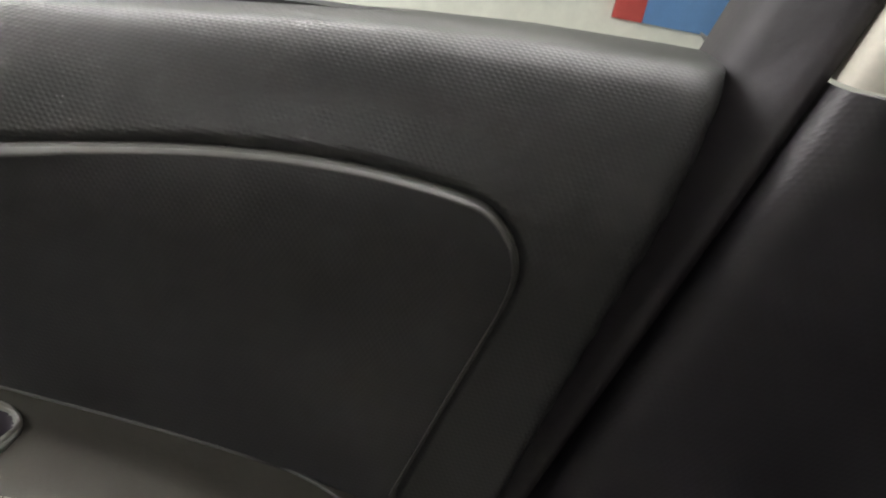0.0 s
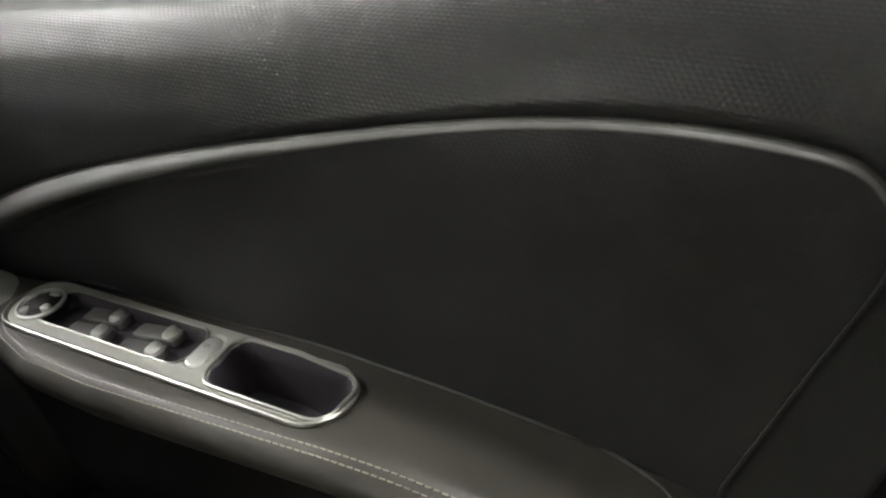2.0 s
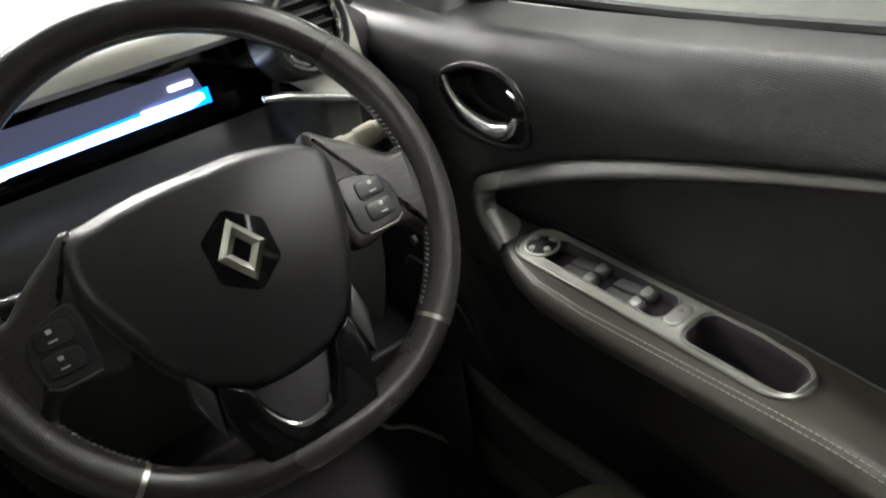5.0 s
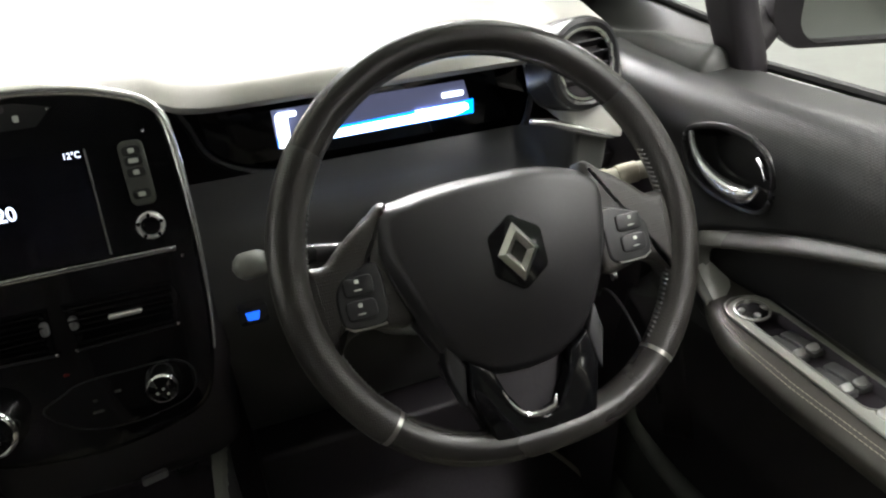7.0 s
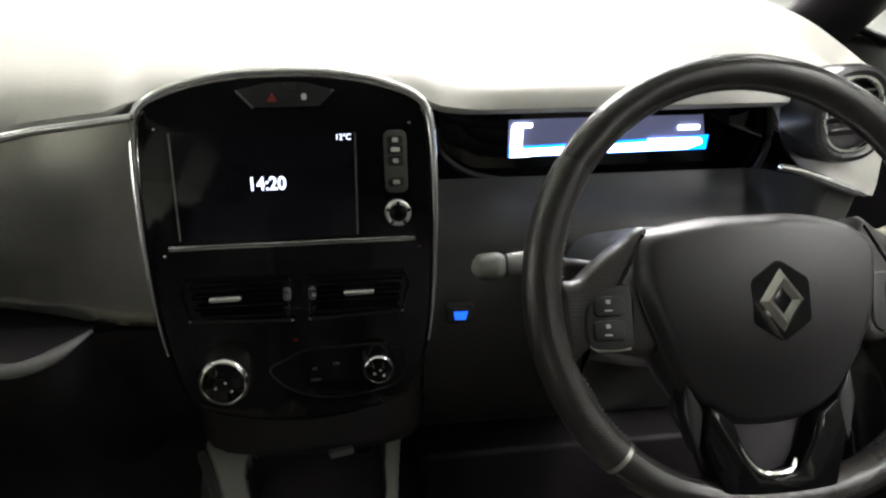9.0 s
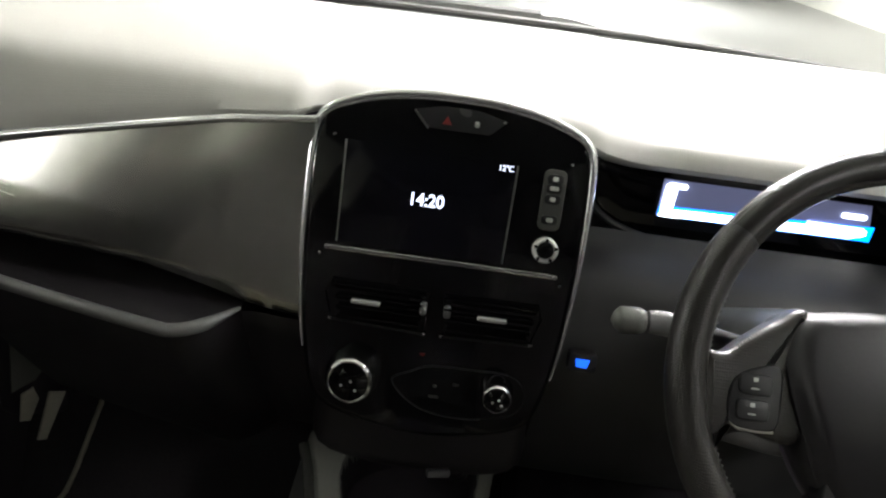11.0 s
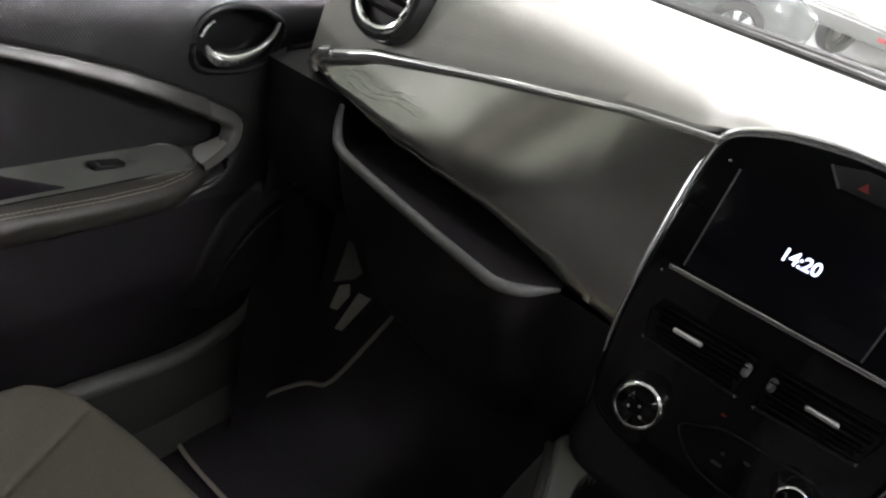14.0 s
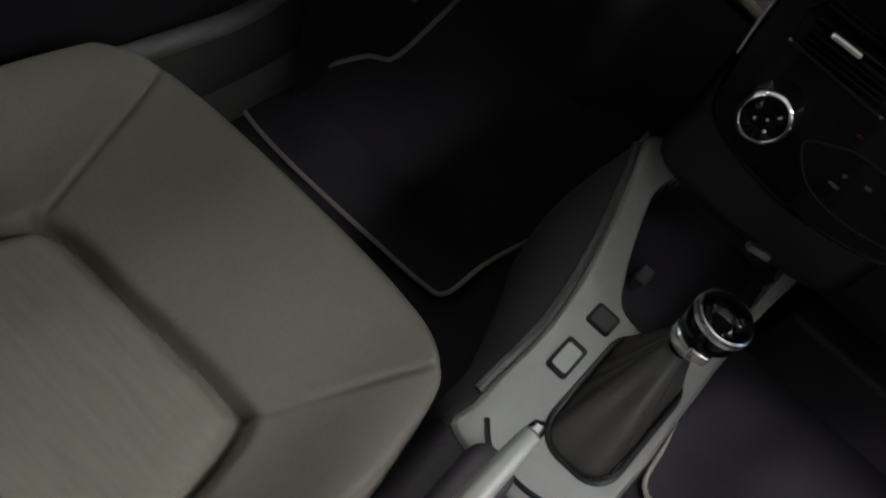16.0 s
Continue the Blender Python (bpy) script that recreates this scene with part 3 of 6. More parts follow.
        for y in (0.346, 0.290):
            for x in (0.6630, 0.6800):
                fr = Frame((x, y, arm_top(x, y) - 0.010), (1, 0, 0.07), (0, 1, -0.16))
                sw = part("window_switch", prism(fr, rrect(0.0145, 0.045, 0.003, 3), 0, 0.0066, 0.002), M_SILL, panel, "satin grey rocker switch")
                fr2 = Frame((x, y - 0.014, arm_top(x, y) - 0.0030), (1, 0, 0.07), (0, 1, 0.5))
                part("switch_tip", prism(fr2, rrect(0.0125, 0.0125, 0.003, 4), -0.004, 0.0032, 0.0018, dome=0.001), M_BRIGHT, sw, "bright metal tip")
        fr = Frame((0.6710, 0.2360, arm_top(0.671, 0.236) - 0.002), (1, 0, 0.07), (0, 1, -0.04))
        lk = part("lock_switch", prism(fr, rrect(0.030, 0.0155, 0.0075, 6), 0, 0.0045, 0.002, dome=0.0008), M_BRIGHT, panel, "silver lock button")
        part("icon", prism(fr, rrect(0.004, 0.005, 0.001, 2, 0.004, 0), 0.0047, 0.0056, 0.0004), M_ICON, lk)
        fr = Frame((0.6670, 0.4040, arm_top(0.667, 0.404) + 0.0015), (1, 0, 0.07), (0, 1, -0.04))
        part("joystick_ring", lathe(fr, 0, 0, [(0.0190, 0), (0.0190, 0.002), (0.0170, 0.003), (0.0160, 0.0005)], 28), M_BRIGHT, panel)
        js = part("mirror_joystick", lathe(fr, 0, 0, [(0.0160, 0.0005), (0.014, 0.001), (0.0115, 0.003), (0.010, 0.0042), (0.006, 0.0046), (0.0, 0.0046)], 28), M_BLACK, panel, "round mirror adjuster with four lobes")
        for a in range(4):
            t = math.pi / 2 * a + 0.5
            part("arrow", prism(fr, rrect(0.0075, 0.0075, 0.0034, 4, 0.0116 * math.cos(t + 0.785), 0.0116 * math.sin(t + 0.785)), 0.001, 0.0048, 0.0016), M_BRIGHT, js)
    else:
        fr = Frame((side * 0.678, 0.335, arm_top(0.678, 0.335) - 0.003), (1, 0, 0), (0, 1, -0.12))
        sw = part("window_switch", prism(fr, rrect(0.017, 0.040, 0.004, 3), 0, 0.008, 0.002), M_SATIN, panel, "satin black rocker switch")
        fr2 = Frame((side * 0.676, 0.322, arm_top(0.678, 0.335) + 0.004), (1, 0, 0), (0, 1, 0.4))
        part("switch_tip", prism(fr2, rrect(0.012, 0.008, 0.003, 4), -0.003, 0.002, 0.0015), M_CHROME, sw, "bright metal tip")
    # speaker grille edge and bin rim
    t = np.linspace(0.9, 3.3, 40)
    ed = np.stack([0.530 + 0.55 * (-0.005 + 0.088 * np.sin(t)) + 0.056 * np.cos(t), 0.650 + 0.088 * np.sin(t)], 1)
    part("speaker_rim", tube(np.stack([side * (door_base(ed[:, 0]) - 0.048 - 0.010 * smooth(0.5, 0.6, ed[:, 1])), ed[:, 0], ed[:, 1]], 1), 0.0022, 6), M_SATIN, top, "thin gloss edge of the speaker pod")
    # chrome dot set in for the bright glint at the pod
    part("tweeter_dot", lathe(Frame((side * 0.617, 0.585, 0.757), (0, -side, 0), (0, 0, 1)), 0, 0, [(0.008, 0), (0.007, 0.004), (0, 0.006)], 16), M_CHROME, top)
    if not driver:
        top.location.y += 0.018
    return top


door(1, "driver_door", "dark grained car door with armrest, window switches and chrome handle", True)
door(-1, "passenger_door", "dark grained car door with armrest pocket and chrome handle", False)

# ---- dashboard ----
dash = thing("dashboard", (0, 0.8, 0.9), "pale grey dashboard with brushed panel and chrome strip", "dashboard")
TRIM_X = [-0.66, -0.583, -0.50, -0.38, -0.206, -0.122]
TRIM_Z = [0.950, 0.966, 0.998, 1.025, 1.061, 1.071]


def trim_z(x):
    return np.interp(-np.abs(x), TRIM_X, TRIM_Z)


xs = np.linspace(-0.605, 0.592, 160)
rows = []
for x in xs:
    hood = smooth(0.105, 0.20, x) * (1 - smooth(0.495, 0.53, x))
    stack = smooth(-0.15, -0.12, x) * (1 - smooth(0.11, 0.14, x))
    yf = 0.566 * (1 - hood) + 0.600 * hood
    yf += 0.05 * smooth(0.57, 0.66, abs(x)) ** 2 + 0.024 * stack
    zt = trim_z(x) * (1 - hood) + 1.052 * hood
    zt = zt * (1 - stack) + 1.072 * stack - 0.035 * smooth(0.59, 0.65, abs(x))
    ztop = 1.094 - 0.018 * hood - 0.02 * smooth(0.50, 0.645, abs(x))
    h = ztop - zt
    sec = [(yf + 0.05, zt - 0.004), (yf + 0.008, zt - 0.003), (yf, zt + 0.004), (yf + 0.004 - 0.002 * hood, zt + (0.25 + 0.15 * hood) * h), (yf + 0.014 - 0.008 * hood, zt + (0.62 + 0.10 * hood) * h), (yf + 0.035 - 0.013 * hood, zt + 0.92 * h), (yf + 0.075, ztop + 0.003),
           (0.75, 1.103), (0.86, 1.107), (0.96, 1.103), (1.06, 1.092), (1.12, 1.075)]
    s = spline(sec, 56)
    rows.append([(x, a, b) for a, b in s])
part("top_pad", Build().grid(rows), M_DASH, dash, "pale grained dash top", sharp=60)

# passenger face panel
px = np.linspace(-0.590, -0.126, 70)
rows = []
for x in px:
    zb = np.interp(x, [-0.590, -0.55, -0.435, -0.35, -0.284, -0.22, -0.19, -0.126], [0.950, 0.943, 0.923, 0.916, 0.908, 0.892, 0.882, 0.874])
    yb = np.interp(x, [-0.590, -0.55, -0.435, -0.35, -0.284, -0.22, -0.19, -0.126], [0.556, 0.548, 0.538, 0.536, 0.536, 0.535, 0.533, 0.530])
    zt = trim_z(x) - 0.005
    zt = max(zt, zb + 0.004)
    sec = [(0.567, zt), (0.566 + (yb - 0.566) * 0.35, zt + (zb - zt) * 0.33), (0.566 + (yb - 0.566) * 0.78, zt + (zb - zt) * 0.70), (yb + 0.001, zb + 0.010), (yb + 0.003, zb + 0.001), (yb + 0.02, zb - 0.003), (0.66, zb + 0.004)]
    rows.append([(x, a, b) for a, b in spline(sec, 30)])
part("passenger_panel", Build().grid(rows, flip=True), M_FACE, dash, "brushed grey panel facing the passenger", sharp=60)

# fine engraved lines on the panel
face_rows = np.array(rows)


def on_face(x, z):
    r = face_rows[np.argmin(np.abs(px - x))]
    return (x, float(np.interp(z, r[:20, 2][::-1], r[:20, 1][::-1])) - 0.0003, z)


for k_ in range(3):
    line_ = [(-0.536 + 0.022 * i + 0.006 * k_, 0.966 - 0.006 * k_ + 0.0035 * math.sin(i * 1.7 + k_) + 0.0016 * i) for i in range(6)]
    part("engraved_line", tube([on_face(a, b_) for a, b_ in spline(line_, 40)], 0.00035, 5), M_SILVER, dash, "fine engraved line")
# chrome strip along the upper edge of the panel
for s_, x0, x1 in ((-1, 0.575, 0.122), (1, 0.578, 0.476)):
    path = [(s_ * a, 0.563, trim_z(a) - 0.001) for a in np.linspace(x0, x1, 40)]
    rad = np.interp(np.linspace(0, 1, 40), [0, 0.12, 0.45, 1], [0.0085, 0.0080, 0.0045, 0.0036] if s_ < 0 else [0.0025, 0.0045, 0.0058, 0.0036])
    strip = part("chrome_strip", tube(path, rad, 10), M_TRIM, dash, "bright chrome trim strip")
    if s_ > 0:
        continue
    e = spline([(s_ * 0.560, 0.560, trim_z(0.56) + 0.003), (s_ * 0.578, 0.559, trim_z(0.578) + 0.001), (s_ * 0.584, 0.558, trim_z(0.583) - 0.012), (s_ * 0.576, 0.557, trim_z(0.577) - 0.022)], 16)
    part("strip_end", tube(e, [0.008] * 12 + [0.0075, 0.0065, 0.005, 0.003], 10), M_TRIM, strip, "rounded chrome end")

# open shelf and its rim
rim = spline([(-0.519, 0.545, 0.930), (-0.515, 0.540, 0.906), (-0.500, 0.531, 0.888), (-0.470, 0.524, 0.883), (-0.375, 0.505, 0.879), (-0.260, 0.484, 0.876), (-0.235, 0.482, 0.876), (-0.212, 0.497, 0.876), (-0.188, 0.530, 0.878)], 60)
part("shelf_rim", tube(rim, np.interp(np.linspace(0, 1, 60), [0, 0.12, 0.9, 1], [0.003, 0.0065, 0.0068, 0.002]), 10), M_SILL, dash, "rounded grey lip of the open shelf")
back = rim.copy()
back[:, 1], back[:, 2] = 0.67, 0.885
part("shelf_floor", Build().grid(np.stack([rim + t * (back - rim) for t in np.linspace(0, 1, 5)])), M_BLACK, dash, "open shelf, blackened for the shade inside it")
part("shelf_back", box((-0.56, 0.66, 0.86), (-0.12, 0.68, 0.98)), M_LOW, dash)
rows = []
wrap = np.vstack([rim, spline([rim[-1], (-0.170, 0.532, 0.878), (-0.150, 0.531, 0.877), (-0.124, 0.530, 0.876)], 20)[1:]])
for t in np.linspace(0, 1, 16):
    r = wrap.copy()
    r[:, 2] -= 0.006 + t * 0.26
    r[:, 1] += 0.004 + 0.012 * math.sin(t * 3.0) + 0.13 * t**1.6
    rows.append(r)
part("glovebox", Build().grid(np.stack(rows), flip=True), M_BLACK, dash, "black lower dash panel")
# end pieces beside the doors, in black for the shade of the gap
for s_ in (-1, 1):
    prof = [(0.580, 0.945), (0.566, 0.90), (0.562, 0.86), (0.575, 0.79), (0.62, 0.74), (0.68, 0.72), (0.95, 0.72), (0.95, 0.95)]
    fr = Frame((s_ * 0.655, 0.09 if s_ > 0 else 0.0, -0.03 if s_ > 0 else 0.0), (0, -s_, 0), (0, 0, 1))
    part("end_panel", prism(fr, [(-s_ * a, b) for a, b in spline(prof, 40, True)], 0, 0.125, 0.018), M_BLACK, dash, "rounded dash end, blackened to read as the dark gap")

# driver side lower panels
xs2 = np.r_[np.linspace(0.128, 0.52, 40), np.linspace(0.524, 0.592, 24)]
rows = []
for x in xs2:
    sec = [(0.668, 0.955), (0.652, 0.936), (0.622, 0.922), (0.606, 0.90), (0.590, 0.85), (0.585, 0.80), (0.60, 0.72), (0.64, 0.62), (0.70, 0.56)]
    if x > 0.515:
        k = smooth(0.515, 0.535, x)
        up_ = trim_z(x) - 0.004
        alt = [(0.568, up_), (0.570, up_ - 0.02), (0.572, 0.93), (0.575, 0.905), (0.58, 0.86), (0.585, 0.80), (0.60, 0.72), (0.64, 0.62), (0.70, 0.56)]
        sec = [(a * (1 - k) + k * c, z * (1 - k) + k * d) for (a, z), (c, d) in zip(sec, alt)]
    rows.append([(x, a + 0.06 * smooth(0.566, 0.596, x) ** 2, b) for a, b in spline(sec, 40)])
part("driver_panel", Build().grid(rows[:46], flip=True), M_DASHLOW, dash, "dark grey panel below the instruments", sharp=60)
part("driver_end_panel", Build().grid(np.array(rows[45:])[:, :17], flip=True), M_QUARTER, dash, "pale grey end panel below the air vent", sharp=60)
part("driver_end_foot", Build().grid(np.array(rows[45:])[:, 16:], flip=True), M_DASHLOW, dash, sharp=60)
part("kick_cover", box((0.128, 0.60, 0.50), (0.62, 0.72, 0.60)), M_BLACK, dash)

# instruments
lens = spline([(0.146, 1.048), (0.30, 1.050), (0.46, 1.050), (0.512, 1.042), (0.530, 1.005), (0.530, 0.968), (0.510, 0.941), (0.430, 0.932), (0.30, 0.938), (0.205, 0.952), (0.160, 0.975), (0.144, 1.01)], 90, True)
inst = thing("instrument_cluster", (0.34, 0.66, 0.93), "black instrument lens with a lit blue and white display", "instrument cluster")
ifr = Frame((0, 0.660, 0), (1, 0, 0), (0, 0.02, 1))
part("lens", prism(ifr, lens, -0.02, 0.0, 0.002), M_PIANO, inst, "glossy black lens")
part("lens_rim", tube(ifr.at(lens[:, 0], lens[:, 1], 0.004), 0.004, 8, True), M_SATIN, inst, "satin black frame")
disp = [(0.228, 0.974), (0.459, 0.976), (0.448, 1.017), (0.227, 1.017)]
part("display", prism(ifr, disp, 0.0, 0.0012, 0.0003), M_SLATE_ON, inst, "dim slate display")
wave = [(0.229, 0.9745), (0.459, 0.9765)] + [(0.459 - 0.205 * t, 0.9935 - 0.0068 * t**0.8) for t in np.linspace(0, 1, 12)] + [(0.229, 0.986)]
part("blue_wave", prism(ifr, wave, 0.0012, 0.0020, 0.0002), M_BLUE_ON, inst, "glowing blue band")
wave = [(0.230, 0.975), (0.436, 0.9775), (0.453, 0.983)] + [(0.452 - 0.20 * t, 0.9890 - 0.0050 * t) for t in np.linspace(0, 1, 10)] + [(0.231, 0.9835)]
part("white_wave", prism(ifr, wave, 0.0020, 0.0027, 0.0002), M_WHITE_ON, inst, "glowing white band")
for a, b, w, h in ((0.2365, 0.996, 0.013, 0.034), (0.2425, 1.011, 0.021, 0.0055), (0.2415, 0.9765, 0.024, 0.004), (0.433, 1.0035, 0.026, 0.0055), (0.418, 0.9895, 0.062, 0.0035)):
    part("segment", prism(ifr, rrect(w, h, min(w, h) * 0.35, 3, a, b), 0.0027, 0.0034, 0.0002), M_WHITE_ON, inst, "glowing white segment")


def vent(side):
    vx, vz = (0.507, 1.062) if side < 0 else (0.538, 1.048)
    v = thing("side_air_vent", (side * vx, 0.572, 1.045), "round black air vent with chrome inner ring", "air vent", "side air vents")
    fr = Frame((side * vx, 0.584, vz), (1, 0.12 * side, 0), (0, 0.30, 1))
    g = 1.0 if side < 0 else 0.86
    k = np.linspace(0, 2 * math.pi, 48, endpoint=False)
    sq = lambda r: g * np.stack([r * np.sign(np.cos(k)) * np.abs(np.cos(k)) ** 0.85, 1.06 * r * np.sign(np.sin(k)) * np.abs(np.sin(k)) ** 0.85], 1)
    b = Build()
    lay = [(0.052, -0.03), (0.0525, 0.010), (0.050, 0.0175), (0.045, 0.020), (0.039, 0.017), (0.037, 0.010), (0.036, -0.01), (0.034, -0.03)]
    b.grid(np.stack([fr.at(*sq(r).T, c) for r, c in lay]), close_v=True, flip=True)
    part("housing", b, M_SATIN, v, "satin black housing")
    part("chrome_ring", tube(fr.at(*sq(0.0385).T, 0.0165), 0.0042 * g**2, 8, True), M_CHROME, v, "chrome ring")
    part("backing", prism(fr, sq(0.037), 0.002, 0.007, 0.001), M_BLACK, v)
    for i in range(4):
        z = -0.021 + 0.014 * i
        w = 2 * g * math.sqrt(max(0.036**2 - z * z, 0)) * 0.96
        f2 = Frame(fr.at(0, g * z, 0.009), fr.u, fr.v * 0.5 + fr.n * 0.87)
        part("slat", prism(f2, rrect(w, 0.018, 0.002, 2), -0.001, 0.001, 0.0005, back=True), M_BLACK, v)
    part("thumb_tab", prism(fr, rrect(0.006, 0.016, 0.002, 3), -0.004, 0.012, 0.002), M_SATIN, v)
    return v


vent(-1)
vent(1)

# ---- centre stack ----
stack = thing("centre_stack", (0, 0.54, 0.78), "glossy black centre stack with screen, vents and knobs", "dashboard console")
cf = Frame((0.0015, 0.536, 0.9545), (1, 0, 0), (0, 0.286, 0.958))
half = [(0.0, 0.1525), (0.035, 0.1515), (0.070, 0.1465), (0.098, 0.1385), (0.116, 0.130), (0.1255, 0.118), (0.129, 0.095), (0.1305, 0.05), (0.130, 0.0), (0.1265, -0.06), (0.120, -0.105), (0.110, -0.140), (0.092, -0.158), (0.050, -0.170), (0.0, -0.175)]
line = spline(half + [(-a, b) for a, b in half[-2:0:-1]], 140, True)
part("body", prism(cf, line, -0.055, 0.0, 0.006), M_PIANO, stack, "piano black face")
tr = line[(line[:, 1] > -0.10)]
order = np.argsort(np.arctan2(tr[:, 0], tr[:, 1] + 0.11))
part("chrome_edge", tube(cf.at(tr[order, 0], tr[order, 1], -0.003), np.interp(tr[order, 1], [-0.1, 0.0, 0.12, 0.15], [0.0015, 0.0028, 0.0042, 0.0050]), 10), M_TRIM, stack, "chrome edge strip")
scr = part("screen", prism(cf, [(-0.097, 0.0095), (0.0585, 0.0085), (0.0605, 0.1015), (-0.097, 0.1045)], 0.0, 0.0012, 0.0004), M_SCREEN, stack, "dark touchscreen showing the time")
for a0, b0, a1, b1 in ((-0.0975, 0.0095, -0.0975, 0.1040), (0.0585, 0.0090, 0.0605, 0.1000)):
    part("screen_edge", tube([cf.at(a0, b0, 0.0012), cf.at(a1, b1, 0.0012)], 0.0009, 6), M_SILVER, scr, "thin grey screen edge")
words("14:20", cf, -0.0185, 0.0575, 0.0018, 0.0118, M_CLOCK_ON, scr, "clock_digits", 0.92, 0.00045)
words("12\u00b0C", cf, 0.0500, 0.0965, 0.0018, 0.0054, M_CLOCK_ON, scr, "temperature_digits", 0.9, 0.00018)
bar = part("silver_bar", prism(cf, rrect(0.213, 0.0048, 0.002, 3, 0.0015, 0.0030), 0.0, 0.0035, 0.0015), M_CHROME, stack, "slim silver bar below the screen")
for a in (-0.106, 0.109):
    part("bar_end", prism(cf, rrect(0.004, 0.005, 0.0018, 3, a, 0.003), 0.0, 0.0042, 0.001), M_CHROME, bar)
hz = [(-0.038, 0.1385), (-0.024, 0.1235), (0.031, 0.1235), (0.046, 0.1375), (0.020, 0.1440), (-0.012, 0.1445)]
haz = part("hazard_panel", prism(cf, hz, 0.0, 0.0016, 0.0006), M_SATIN, stack, "dark grey hazard button panel")
part("hazard_mark", prism(cf, [(-0.013, 0.1285), (-0.004, 0.1285), (-0.0085, 0.1360)], 0.0016, 0.0022, 0.0003), M_RED, haz, "red hazard triangle")
part("lock_mark", prism(cf, rrect(0.0045, 0.0055, 0.0015, 3, 0.0185, 0.1320), 0.0016, 0.0022, 0.0003), M_ICON, haz)
part("panel_edge", tube([cf.at(-0.0385, 0.138, 0.0014), cf.at(-0.025, 0.1235, 0.0014)], 0.0011, 6), M_SILVER, haz)
# chrome bead in place of a glint on the panel
part("glint_stud", lathe(cf, 0.043, 0.1365, [(0.0014, 0), (0.0012, 0.002), (0, 0.0024)], 10), M_CHROME, haz)
keys = part("media_keys", prism(cf, rrect(0.0205, 0.0560, 0.006, 5, 0.0955, 0.0735), 0.0, 0.0022, 0.001), M_DASHGREY, stack, "dark grey key column")
for b, w in ((0.0930, 0.005), (0.0845, 0.008), (0.0745, 0.005), (0.0555, 0.006)):
    k_ = part("key", prism(cf, rrect(0.0150, 0.0085, 0.003, 3, 0.0955, b), 0.0022, 0.0032, 0.0008), M_SATIN, keys)
    part("icon", prism(cf, rrect(w, 0.0040, 0.001, 2, 0.0955, b), 0.0032, 0.0037, 0.0002), M_ICON, k_)
knob = part("menu_knob", lathe(cf, 0.0958, 0.0275, [(0.0118, 0), (0.0118, 0.007), (0.0105, 0.0085), (0.0085, 0.008), (0.0080, 0.0055), (0.0, 0.0062)], 28), M_BRIGHT, stack, "small chrome rotary knob")
part("knob_centre", lathe(cf, 0.0958, 0.0275, [(0.0080, 0.0056), (0.0060, 0.0078), (0.0035, 0.0082), (0.0, 0.0076)], 20), M_PIANO, knob)
for a in range(5):
    t = a * 1.2566 + 0.3
    part("knob_notch", lathe(cf, 0.0958 + 0.0098 * math.cos(t), 0.0275 + 0.0098 * math.sin(t), [(0.0018, 0.0085), (0.0012, 0.0092), (0, 0.0094)], 8), M_PIANO, knob)
# twin vents
for s_ in (-1, 1):
    o = [(s_ * 0.006 + 0.003, -0.0275), (s_ * 0.098 + 0.001, -0.0265), (s_ * 0.103, -0.040), (s_ * 0.096, -0.0655), (s_ * 0.010 + 0.003, -0.0690)]
    vt = part("centre_vent", tube(cf.at(*np.array(o).T, 0.0010), 0.0012, 6, True), M_PIANO, stack, "black slatted air vent")
    part("vent_well", prism(cf, o if s_ > 0 else o[::-1], 0.0, 0.0006, 0.0002), M_PIANO, vt)
    for j, bb in enumerate((-0.033, -0.0435, -0.054, -0.0635)):
        f2 = Frame(cf.at(s_ * 0.052 + 0.002, bb, 0.0035), cf.u, cf.v * 0.6 + cf.n * 0.8)
        part("slat", prism(f2, rrect(0.088 - 0.003 * j, 0.009, 0.001, 2), -0.0008, 0.0008, 0.0004, back=True), M_PIANO, vt)
    part("adjuster", prism(cf, rrect(0.028, 0.0042, 0.002, 3, s_ * 0.060 - 0.003, -0.0445), 0.003, 0.0105, 0.0018), M_BRIGHT, vt, "silver slat adjuster")
    part("thumb_wheel", prism(cf, rrect(0.0068, 0.0125, 0.003, 4, s_ * 0.0115 + 0.003, -0.0440), 0.0, 0.007, 0.003, dome=0.001), M_SILL, vt, "grey thumb wheel")
    part("lower_edge", tube([cf.at(s_ * 0.009 + 0.003, -0.0695, 0.002), cf.at(s_ * 0.096, -0.0660, 0.002)], 0.0012, 6), M_SATIN, vt)
    # chrome beads added for the glints at the vent corners
    for a_, b_ in ((s_ * 0.008 + 0.003, -0.069), (s_ * 0.0965, -0.0655)):
        part("glint_corner", lathe(cf, a_, b_, [(0.0022, 0.001), (0.0016, 0.0036), (0, 0.0042)], 10), M_CHROME, vt)
# more beads where the gloss face shows bright glints
for a, b in ((-0.1085, 0.1075), (0.1085, 0.1075), (-0.112, -0.004), (0.1145, -0.005)):
    part("glint_stud", lathe(cf, a, b, [(0.0017, 0), (0.0014, 0.002), (0, 0.0026)], 10), M_CHROME, stack)


